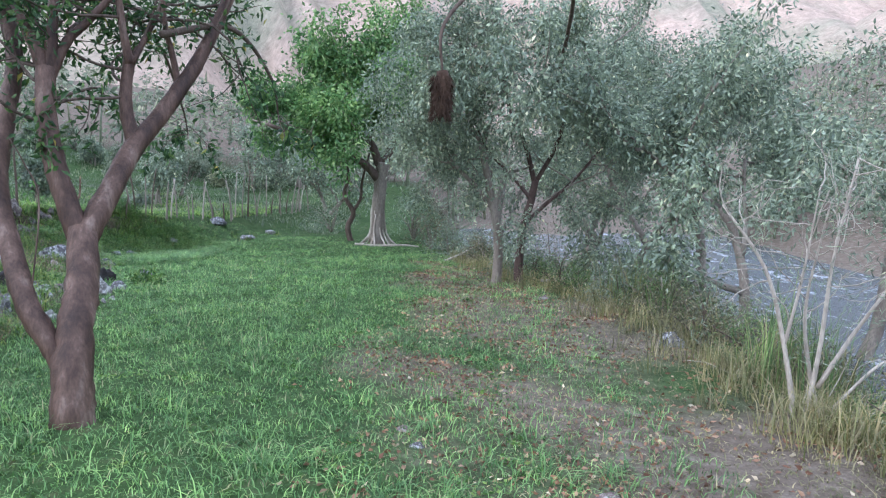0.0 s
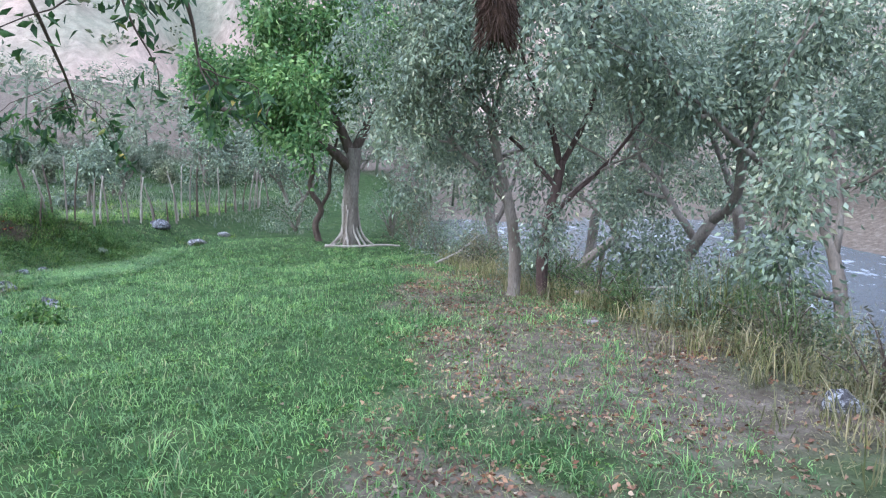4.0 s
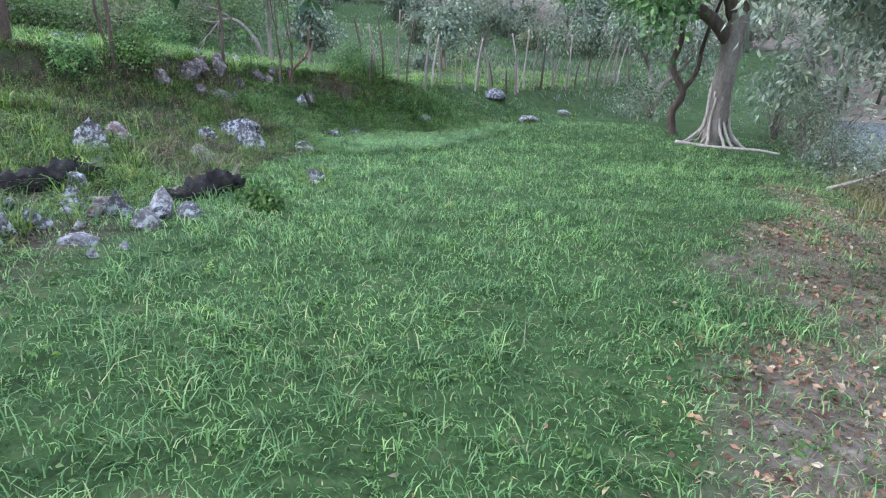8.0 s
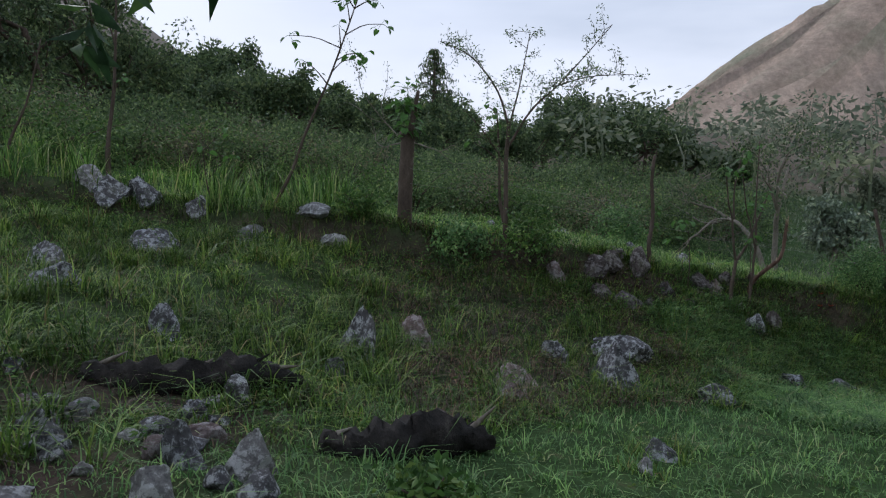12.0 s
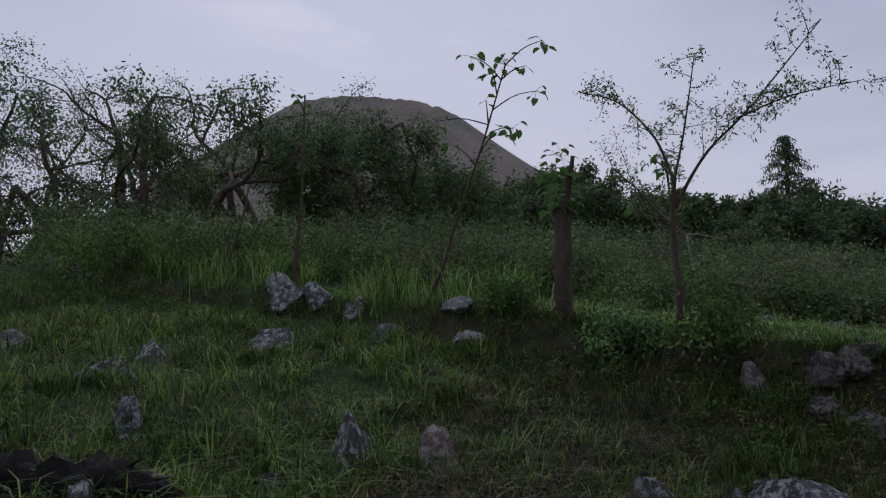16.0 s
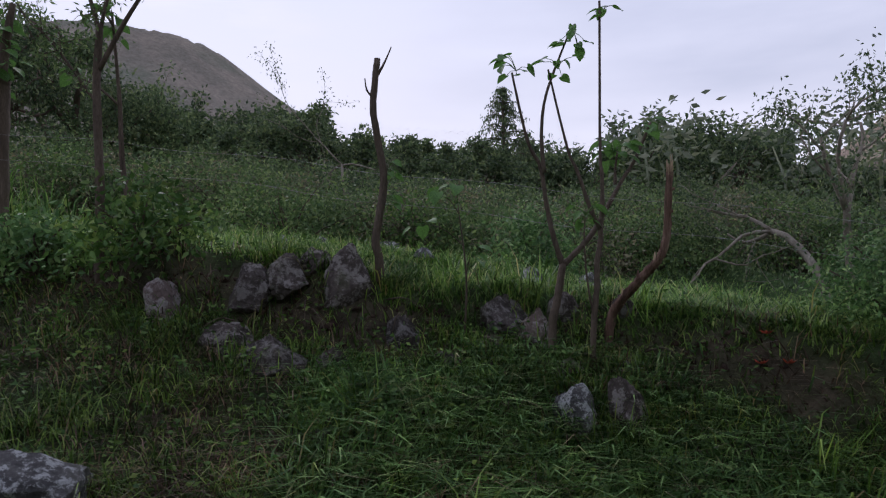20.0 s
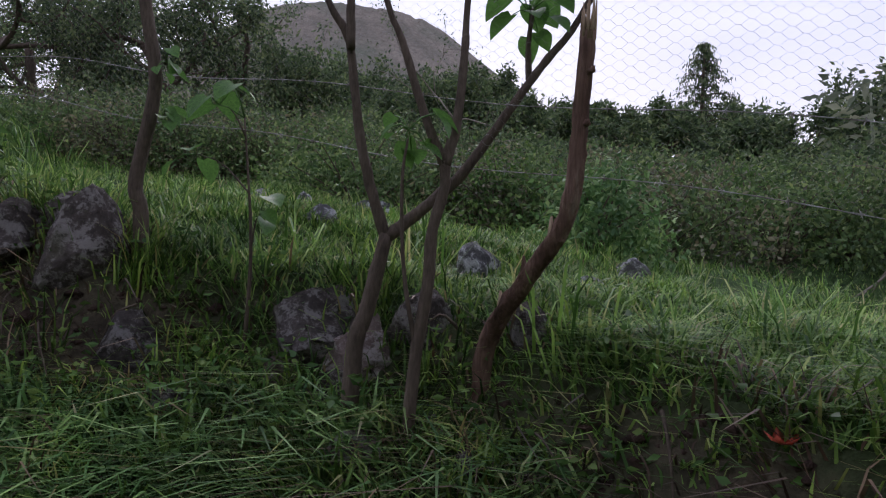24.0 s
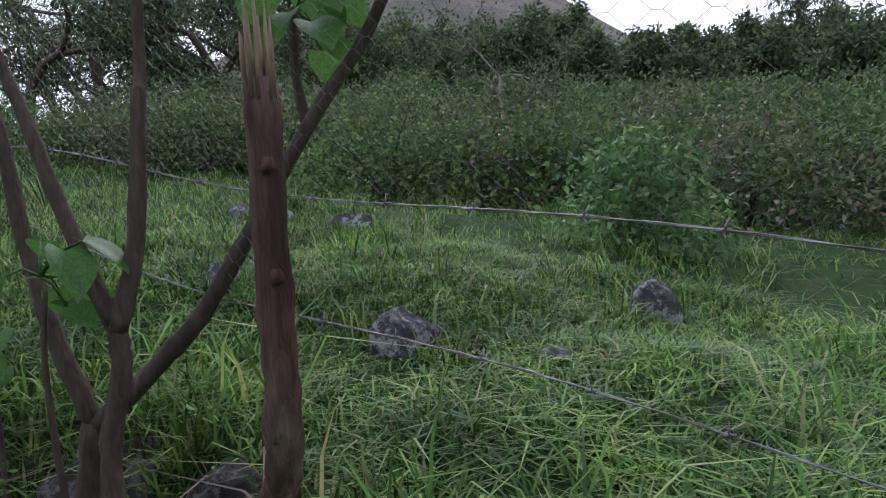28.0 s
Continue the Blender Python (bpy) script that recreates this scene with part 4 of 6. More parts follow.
def stems_thing(name, at, yaw, stems, mat, label, category="tree", group="", sides=9, wave=0.02, seed=0, names=("trunk", "stem"), rough=0.05):
    """A tree of given stems: (u, z) or (u, z, away) lines seen the way yaw, u to the right, z over the foot."""
    r = np.random.default_rng(seed)
    top = thing(name, at, label, category, group)
    right = np.array([math.cos(radians(yaw)), math.sin(radians(yaw)), 0])
    away = np.array([-math.sin(radians(yaw)), math.cos(radians(yaw)), 0])
    lines = []
    for n, (pts, r0, r1) in enumerate(stems):
        k = r.uniform(-1, 1) * wave if n else 0
        raw = np.array([right * q[0] + np.array([0, 0, q[1]]) + away * (k * i + (q[2] if len(q) > 2 else 0)) for i, q in enumerate(pts)])
        line = smooth_line(raw, 5 * len(pts))
        s = Shape()
        tube(s, line, (r0, 0.5 * (r0 + r1), r1), sides, rough, r)
        s.put(names[1] if n else names[0], mat, top, smooth=True)
        lines.append(line)
    return top, lines


def foot(x, y, down=0.08):
    return (x, y, float(land(x, y)) - down)


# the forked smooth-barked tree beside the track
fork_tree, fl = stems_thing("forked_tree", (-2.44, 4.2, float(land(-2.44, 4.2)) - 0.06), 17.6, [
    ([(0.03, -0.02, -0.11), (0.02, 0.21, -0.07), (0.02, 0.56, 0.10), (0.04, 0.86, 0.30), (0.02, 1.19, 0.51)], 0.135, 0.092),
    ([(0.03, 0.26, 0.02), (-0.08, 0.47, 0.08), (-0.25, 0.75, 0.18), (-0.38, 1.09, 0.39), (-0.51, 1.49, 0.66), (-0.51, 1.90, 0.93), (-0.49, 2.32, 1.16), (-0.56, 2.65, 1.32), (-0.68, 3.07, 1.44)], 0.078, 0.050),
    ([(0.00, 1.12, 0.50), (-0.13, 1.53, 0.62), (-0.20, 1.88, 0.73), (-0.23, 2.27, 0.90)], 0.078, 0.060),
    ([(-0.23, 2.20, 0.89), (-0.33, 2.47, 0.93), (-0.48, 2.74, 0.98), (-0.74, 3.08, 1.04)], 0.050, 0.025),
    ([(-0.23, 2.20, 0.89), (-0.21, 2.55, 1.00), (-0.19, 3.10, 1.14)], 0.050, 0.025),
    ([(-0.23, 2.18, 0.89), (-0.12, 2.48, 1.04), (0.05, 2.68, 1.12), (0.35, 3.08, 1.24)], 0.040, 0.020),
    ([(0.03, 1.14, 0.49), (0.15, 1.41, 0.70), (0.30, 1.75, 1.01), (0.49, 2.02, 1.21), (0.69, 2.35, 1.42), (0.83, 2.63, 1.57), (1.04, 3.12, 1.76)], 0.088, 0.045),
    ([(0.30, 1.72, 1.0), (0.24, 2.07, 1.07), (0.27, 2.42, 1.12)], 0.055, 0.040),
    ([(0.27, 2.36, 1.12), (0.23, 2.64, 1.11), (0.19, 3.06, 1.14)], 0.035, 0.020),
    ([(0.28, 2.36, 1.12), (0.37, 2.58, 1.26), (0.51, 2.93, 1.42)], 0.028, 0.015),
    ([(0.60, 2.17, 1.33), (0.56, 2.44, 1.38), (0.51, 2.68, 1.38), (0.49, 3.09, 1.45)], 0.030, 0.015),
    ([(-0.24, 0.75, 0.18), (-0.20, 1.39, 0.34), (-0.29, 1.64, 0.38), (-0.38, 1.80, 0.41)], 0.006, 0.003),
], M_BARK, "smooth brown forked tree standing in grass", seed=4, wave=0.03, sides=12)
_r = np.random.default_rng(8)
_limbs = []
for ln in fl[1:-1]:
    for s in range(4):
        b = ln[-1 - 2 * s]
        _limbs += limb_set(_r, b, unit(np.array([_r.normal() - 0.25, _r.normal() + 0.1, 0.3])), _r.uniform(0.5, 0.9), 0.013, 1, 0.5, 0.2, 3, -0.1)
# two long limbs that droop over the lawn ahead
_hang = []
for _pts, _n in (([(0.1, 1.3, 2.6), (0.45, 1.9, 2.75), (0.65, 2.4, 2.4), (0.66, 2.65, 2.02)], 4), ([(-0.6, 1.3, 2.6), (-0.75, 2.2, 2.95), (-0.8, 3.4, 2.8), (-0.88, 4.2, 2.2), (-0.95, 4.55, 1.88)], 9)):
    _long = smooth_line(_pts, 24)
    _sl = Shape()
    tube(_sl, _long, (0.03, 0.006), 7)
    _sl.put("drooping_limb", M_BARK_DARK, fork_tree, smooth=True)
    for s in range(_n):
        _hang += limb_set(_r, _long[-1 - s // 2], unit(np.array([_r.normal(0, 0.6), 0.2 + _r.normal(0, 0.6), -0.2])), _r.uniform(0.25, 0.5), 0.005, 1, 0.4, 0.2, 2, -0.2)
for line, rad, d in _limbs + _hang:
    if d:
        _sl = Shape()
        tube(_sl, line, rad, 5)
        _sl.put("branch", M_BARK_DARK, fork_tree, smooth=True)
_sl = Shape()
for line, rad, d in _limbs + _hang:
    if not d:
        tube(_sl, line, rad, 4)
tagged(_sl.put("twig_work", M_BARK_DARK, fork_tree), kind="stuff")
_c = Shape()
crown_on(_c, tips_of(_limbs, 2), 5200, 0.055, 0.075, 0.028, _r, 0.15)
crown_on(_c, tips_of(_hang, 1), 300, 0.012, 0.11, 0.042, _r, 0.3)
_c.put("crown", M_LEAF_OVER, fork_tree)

# the dry fibrous nest hung in the branches over the track
nest = thing("hanging_nest", (-0.2, 5.97, 1.98), "brown fibrous nest hanging from a branch", "nest")
_r = np.random.default_rng(2)
_s = Shape()
tube(_s, smooth_line([(0, 0, 0.19), (0.01, 0, 0.1), (0, 0.01, 0), (0.015, 0, -0.1), (0.01, 0, -0.19)], 14), (0.04, 0.07, 0.08, 0.075, 0.045), 14, 0.12, _r)
_s.put("body", M_NEST, nest)
_s = Shape()
a, h = _r.uniform(0, 2 * np.pi, 700), _r.uniform(-0.19, 0.17, 700)
_at = np.stack([0.066 * np.cos(a), 0.066 * np.sin(a), h], 1)
leaves(_s, _at, np.stack([np.cos(a), np.sin(a), -1.2 + 0 * a], 1), 0.08, 0.006, _r, 0.5)
_s.put("loose_fibre", M_NEST, nest)
_s = Shape()
tube(_s, smooth_line([(0, 0, 0.15), (0.02, 0.05, 0.6), (0.5, 0.6, 1.1), (1.4, 2.2, 1.5), (1.7, 5.0, 0.6)], 26), (0.012, 0.03), 6)
_s.put("bough", M_BARK_DARK, nest)

# the fig with stilt roots where the track bends
fig, gl = stems_thing("fig_tree", foot(-2.1, 19.0, 0.1), 12, [
    ([(0.0, 0.0), (0.02, 0.6), (0.03, 1.3), (0.1, 2.0), (0.12, 2.4)], 0.2, 0.17),
    ([(0.05, 1.9), (-0.4, 2.35), (-1.0, 2.6), (-1.9, 2.95), (-2.9, 3.3)], 0.13, 0.05),
    ([(0.1, 2.2), (-0.2, 2.9), (-0.6, 3.6), (-1.0, 4.4)], 0.13, 0.05),
    ([(0.12, 2.3), (0.5, 3.0), (0.9, 3.9), (1.3, 4.8)], 0.12, 0.05),
    ([(-0.9, 2.6), (-1.4, 3.3), (-1.7, 4.1)], 0.07, 0.03),
], M_BARK_DARK, "spreading fig tree with pale stilt roots", seed=2, wave=0.15, names=("trunk", "limb"))
fig_trunk = [o for o in fig.children if o.name.startswith("trunk")][0]
fig_trunk.data.materials[0] = M_BARK_GREY
_r = np.random.default_rng(12)
for n in range(12):
    a = 2 * np.pi * n / 12 + _r.normal(0, 0.15)
    o = np.array([math.cos(a), math.sin(a), 0])
    _s = Shape()
    tube(_s, smooth_line([o * 0.17 + [0, 0, 0.8 + _r.uniform(-0.35, 0.5)], o * 0.21 + [_r.normal(0, 0.04), _r.normal(0, 0.04), 0.5], o * 0.34 + [_r.normal(0, 0.06), _r.normal(0, 0.06), 0.22], o * _r.uniform(0.45, 0.9) + [0, 0, 0.0]], 9), (0.018, 0.03, 0.018), 6)
    _s.put("stilt_root", M_BARK_PALE, fig, smooth=True)
_r = np.random.default_rng(12)
_limbs = []
for ln in gl[1:]:
    for s in range(7):
        _limbs += limb_set(_r, ln[-1 - 2 * s], unit(np.array([_r.normal() - 0.2, _r.normal(), 0.5])), _r.uniform(0.8, 1.4), 0.035, 2, 0.6, 0.2, 3, 0.1)
wood_of(_limbs, fig, M_BARK_GREY, "branch_work")
_c = Shape()
crown_on(_c, tips_of(_limbs, 2), 34000, 0.17, 0.14, 0.07, _r, 0.3)
_c.put("crown", M_LEAF_GREEN, fig)
stems_thing("twisted_tree", foot(-3.0, 19.6, 0.1), 12, [
    ([(0.1, 0.0), (0.0, 0.5), (0.15, 0.9), (-0.1, 1.4), (0.0, 1.9), (-0.1, 2.6)], 0.09, 0.04), ([(0.12, 0.9), (0.35, 1.3), (0.4, 1.8), (0.6, 2.6)], 0.05, 0.03)],
    M_BARK_DARK, "dark twisted trunk beside the fig", seed=6, wave=0.05)
fallen, _ = stems_thing("fallen_branch", foot(-2.2, 18.2, -0.02), 5, [([(-0.4, 0.06), (0.2, 0.03), (0.9, 0.05), (1.3, 0.02)], 0.035, 0.02)], M_BARK_PALE, "pale fallen branch lying on the grass", "branch")
stems_thing("fallen_branch", foot(0.1, 16.0, -0.02), 25, [([(-0.3, 0.02), (0.2, 0.2), (0.6, 0.45)], 0.03, 0.015), ([(0.1, 0.15), (0.4, 0.1), (0.7, 0.15)], 0.02, 0.01)], M_BARK_PALE, "pale dead branch against the brush", "branch")
stems_thing("fallen_branch", foot(1.9, 11.0, -0.25), 0, [([(-0.5, 0.0), (0.0, 0.04), (0.5, 0.05), (0.9, 0.08)], 0.022, 0.012)], M_BARK_PALE, "pale dead branch against the brush", "branch")

# riverside trees with grey-green leaves
red, rl = stems_thing("brown_trunk_tree", foot(1.1, 11.5), 0, [
    ([(0.0, 0.0), (-0.02, 0.5), (0.03, 1.0), (0.14, 1.5), (0.2, 1.85)], 0.085, 0.055),
    ([(0.05, 1.1), (0.4, 1.45), (0.8, 1.8), (1.3, 2.4)], 0.04, 0.02),
    ([(0.18, 1.8), (0.0, 2.4), (-0.3, 3.0), (-0.5, 3.8)], 0.045, 0.015),
    ([(0.2, 1.8), (0.5, 2.4), (0.7, 3.1), (1.1, 3.9)], 0.04, 0.015),
    ([(0.15, 1.5), (-0.2, 1.9), (-0.6, 2.3), (-0.9, 2.9)], 0.032, 0.012),
], M_BARK_BROWN, "dark brown leaning tree on the river bank", seed=5, wave=0.06)
grey, gl2 = stems_thing("grey_trunk_tree", foot(0.72, 11.6), 0, [
    ([(0.0, 0.0), (0.02, 0.6), (-0.05, 1.2), (-0.2, 1.8), (-0.35, 2.5)], 0.09, 0.05),
    ([(-0.05, 1.25), (-0.4, 1.7), (-0.8, 2.1), (-1.2, 2.8)], 0.045, 0.02),
    ([(-0.3, 2.4), (-0.1, 3.1), (0.2, 3.9)], 0.04, 0.015),
    ([(-0.3, 2.4), (-0.8, 3.0), (-1.2, 3.9)], 0.04, 0.015),
], M_BARK_GREY, "grey-barked tree on the river bank edge", seed=7, wave=0.06)
for top, lines, cnt, seed in ((red, rl, 25000, 41), (grey, gl2, 22000, 42)):
    _r = np.random.default_rng(seed)
    _limbs = []
    for ln in lines[1:]:
        for s in range(5):
            _limbs += limb_set(_r, ln[-1 - 2 * s], unit(np.array([_r.normal(), _r.normal(), 0.75])), _r.uniform(0.5, 0.9), 0.016, 2, 0.6, 0.2, 3, 0.05)
        for s in range(3):
            _limbs += limb_set(_r, ln[-3 - 3 * s], unit(np.array([_r.normal(), _r.normal(), 0.0])), _r.uniform(0.5, 0.8), 0.012, 2, 0.5, 0.2, 2, -0.22)
    wood_of(_limbs, top, M_BARK_GREY, "branch_work")
    _c = Shape()
    crown_on(_c, tips_of(_limbs, 2), cnt, 0.10, 0.075, 0.03, _r, 0.35)
    _c.put("crown", M_LEAF_GREY, top)
for n, (x, y, h, t, cnt) in enumerate([(4.5, 10.4, 5.6, 0.10, 16000), (1.9, 15.4, 5.0, 0.12, 15000), (3.2, 13.0, 5.4, 0.13, 17000), (6.0, 8.6, 5.8, 0.11, 14000), (1.4, 19.0, 6.5, 0.15, 15000), (5.6, 15.0, 6.5, 0.15, 14000), (3.6, 20.0, 7.5, 0.16, 13000), (6.6, 11.0, 6.0, 0.12, 12000)]):
    tree("riverside_tree", x, y, h, t, M_LEAF_GREY, M_BARK_GREY, "grey-green leafy tree leaning over the river bank", cnt, 0.095, 31 + n, 3, 0.75, (0.1, -0.05, 1), 0.17, group="riverside trees", up=0.12, wide=0.42, droop=0.35, first=0.46)
# the pale bare shrub on the edge of the bank
for (x, y), st in (((2.38, 4.75), [([(0, 0), (-0.1, 0.5), (-0.28, 1.1), (-0.6, 1.55)], 0.022, 0.008), ([(0.05, 0), (0.1, 0.6), (0.12, 1.2), (0.2, 1.9)], 0.02, 0.006), ([(-0.12, 0.6), (-0.05, 1.1), (0.0, 1.7)], 0.013, 0.004)]),
                   ((2.62, 4.85), [([(0, 0), (-0.12, 0.45), (-0.18, 0.9), (-0.1, 1.6)], 0.02, 0.006), ([(-0.05, 0.3), (0.15, 0.75), (0.4, 1.2), (0.75, 1.6)], 0.018, 0.005), ([(0.02, 0.1), (0.3, 0.5), (0.45, 0.55), (0.6, 0.5)], 0.013, 0.005)])):
    top, lines = stems_thing("bare_shrub", foot(x, y), -20, st, M_BARK_PALE, "pale bare many-stemmed shrub on the bank", "shrub", "bare shrubs", seed=3)
    _r = np.random.default_rng(int(x * 100))
    _s = Shape()
    ends = []
    for ln in lines:
        for s in range(9):
            for line, rad, d in limb_set(_r, ln[-1 - s], unit(_r.normal(size=3) + [0, 0, 0.6]), 0.35, 0.005, 1, 0.6, 0.2, 3, 0.1):
                tube(_s, line, rad, 4)
                ends.append(line[-1])
    tagged(_s.put("twig_work", M_BARK_PALE, top), kind="stuff")
    _s = Shape()
    crown_on(_s, np.array(ends), 900, 0.05, 0.07, 0.008, _r, 0.2)
    _s.put("foliage", M_LEAF_GREY, top)
# leafy undergrowth that screens the water
for n, (x, y, w, h) in enumerate([(4.2, 7.0, 1.6, 1.2), (2.5, 9.6, 1.5, 1.3), (3.2, 11.2, 1.9, 1.9), (2.2, 12.6, 1.7, 1.5), (1.2, 12.9, 1.2, 0.9), (1.6, 14.2, 1.7, 1.5), (0.7, 15.0, 1.3, 0.9),
                                  (0.6, 16.6, 1.6, 1.3), (-0.1, 17.6, 1.4, 1.1), (-0.6, 19.2, 1.6, 1.6), (0.9, 18.2, 2.2, 2.4), (-1.2, 21.0, 2.2, 2.2), (4.2, 13.0, 2.4, 2.8), (-3.8, 21.5, 2.0, 1.5), (-0.2, 22.5, 2.6, 2.8), (2.4, 17.0, 2.4, 2.8)]):
    shrub(x, y, w, h * 0.85, 1500, 0.07, M_LEAF_GREY if n % 3 else M_LEAF_BROWN, 400 + n, "grey-green leafy bush at the water's edge", "riverside_bush", "riverside bushes", M_BARK_GREY, 0.32)
for n, (x, y, w, h) in enumerate([(2.95, 5.7, 1.0, 0.75), (3.3, 4.5, 1.1, 0.9), (2.85, 6.7, 1.1, 0.8), (3.9, 5.4, 1.3, 1.1), (2.5, 8.2, 1.0, 0.7)]):
    shrub(x, y, w, h, 2600, 0.045, M_LEAF_DARK if n % 2 else M_LEAF_BROWN, 440 + n, "tangled dull green bush on the river bank", "riverside_bush", "riverside bushes", M_BARK_GREY, 0.3)
# low bushes and dead brush on the bank
for n in range(40):
    y = 2.8 + 0.42 * n + random.uniform(-0.2, 0.2)
    x = float(bank_x(y)) + random.choice([0.35, 0.8, 1.4, 2.2]) + random.uniform(-0.15, 0.25)
    w = random.uniform(0.6, 1.3)
    shrub(x, y, w, w * random.uniform(0.55, 0.85), 1300, 0.05, random.choice([M_LEAF_DARK, M_LEAF_GREY, M_LEAF_BROWN, M_LEAF_DARK]), 60 + n, "tangled grey-green bush on the river bank", group="bank bushes", wide=0.3)
brush = Shape()
c = scatter(900, -0.5, 5, 2.5, 18, lambda x, y: np.exp(-((x - bank_x(y) - 0.9) / 0.7) ** 2) * 0.6)
for q in c:
    w = unit(rng.normal(size=3) + [0, 0, 0.8])
    tube(brush, smooth_line([q, q + w * 0.3 + rng.normal(0, 0.05, 3), q + w * rng.uniform(0.4, 0.9) + rng.normal(0, 0.12, 3)], 5), (0.007, 0.002), 4)
brush.put("dead_brush", M_BARK_PALE, label="tangle of dry grey twigs on the bank", category="brush", kind="stuff")

# round green shrub by the fence and the small ones further on
shrub(-8.12, 16.14, 0.78, 0.72, 8000, 0.03, M_LEAF_GREEN, 301, "leafy bright green shrub growing by the fence", group="fence shrubs")
shrub(-7.75, 16.35, 0.5, 0.4, 2200, 0.03, M_WEED, 302, "leafy bright green shrub growing by the fence", group="fence shrubs")
shrub(-9.15, 11.4, 0.7, 0.45, 1500, 0.055, M_LEAF_GREEN, 303, "low leafy shrub on the fence bank", group="fence shrubs")
shrub(-8.9, 12.1, 0.8, 0.55, 1500, 0.055, M_WEED, 304, "low leafy shrub on the fence bank", group="fence shrubs")
shrub(-9.7, 10.3, 0.6, 0.4, 900, 0.06, M_WEED, 305, "low leafy shrub on the fence bank", group="fence shrubs")
shrub(-4.4, 9.75, 0.45, 0.25, 700, 0.06, M_WEED, 306, "broad-leaved weed clump by the stones", group="fence shrubs")
shrub(-11.7, 14.9, 1.0, 0.75, 2600, 0.06, M_LEAF_GREEN, 307, "yellow-green bush at the meadow's edge", group="fence shrubs")


# the woods and thicket uphill, by bearing and distance from the slope
def spot(az, dist):
    return -5.5 - dist * math.sin(radians(az)), 13.5 + dist * math.cos(radians(az))


def rise(az, dist, elev):
    x, y = spot(az, dist)
    return max(0.8, 0.2 + dist * math.tan(radians(elev)) - float(land(x, y)))


for n in range(64):
    az = 56 + 1.45 * n + random.uniform(-0.8, 0.8)
    dist = 8.6 + 1.1 * random.random() + (2.2 if n % 2 else 0) + 3.5 * max(0, (75 - az) / 20)
    x, y = spot(az, dist)
    if over_d(x, y) < 5.2:
        dist += 2.5
        x, y = spot(az, dist)
    h = rise(az, dist, float(np.interp(az, [60, 75, 92, 105, 120], [5.2, 5.5, 7.0, 9.0, 9.5])) + random.uniform(-1, 1.5))
    shrub(x, y, random.uniform(1.8, 2.8), h, 2700, 0.07, (M_LEAF_DARK, M_LEAF_DARK, M_WEED, M_LEAF_DARK, M_LEAF_BROWN)[n % 5], 120 + n, "dense dark green thorny thicket bush", group="thicket bushes")


for n in range(44):
    az = 56 + 1.55 * n + random.uniform(-0.7, 0.7)
    dist = random.uniform(13.5, 18.5)
    x, y = spot(az, dist)
    h = rise(az, dist, float(np.interp(az, [56, 66, 75, 92, 105, 120], [5.2, 6.6, 6.6, 7.8, 9.8, 10.5])) + random.uniform(-1.2, 1.0))
    shrub(x, y, random.uniform(2.6, 3.8), h, 3000, 0.1, (M_LEAF_DARK, M_LEAF_FAR, M_LEAF_FAR)[n % 3], 620 + n, "tall dark thicket bush below the woods", group="thicket bushes")


def edge(az):
    """How high the tree tops stand over the eye at a bearing."""
    return float(np.interp(az, [50, 60, 64, 70, 73, 77, 84, 92, 98, 106, 112, 117, 128, 140, 160], [7, 9, 11, 11, 9, 10.5, 10.5, 11, 13, 12, 14, 19, 20, 19, 16]))


def dome_tree(x, y, h, w, seed, count, leaf, mat, label, group):
    """A broad-crowned tree: a trunk, limbs that spread to leaf clumps over a lumpy dome, with gaps between."""
    r = np.random.default_rng(seed)
    top = thing("woodland_tree", np.array([x, y, float(land(x, y)) - 0.05]), label, "tree", group)
    wood, crown = Shape(), Shape()
    fork = np.array([r.normal(0, 0.05) * w, r.normal(0, 0.05) * w, h * r.uniform(0.28, 0.4)])
    tube(wood, smooth_line([(0, 0, 0), fork * [0.4, 0.7, 0.55], fork], 7), (0.028 * h, 0.02 * h), 7)
    ends = []
    for _ in range(17):
        a, u, q = r.uniform(0, 2 * np.pi), r.uniform(0.05, 1), r.uniform(0.55, 1.0)
        flat = math.sqrt(1 - (u * 0.92) ** 2)
        e = np.array([0.5 * w * q * flat * math.cos(a), 0.5 * w * q * flat * math.sin(a), h * (0.3 + 0.7 * u * q)])
        line = smooth_line([fork, 0.5 * (fork + e) + r.normal(0, 0.05 * w, 3), e], 6)
        tube(wood, line, (0.011 * h, 0.003 * h), 5)
        ends += [e, e + r.normal(0, 0.07 * w, 3), e + r.normal(0, 0.09 * w, 3), line[4] + r.normal(0, 0.05 * w, 3)]
    wood.put("trunk", M_BARK_DARK, top)
    crown_on(crown, np.array(ends), count, 0.027 * (w + h), leaf, leaf * 0.5, r, 0.15)
    crown.put("crown", mat, top)
    return top


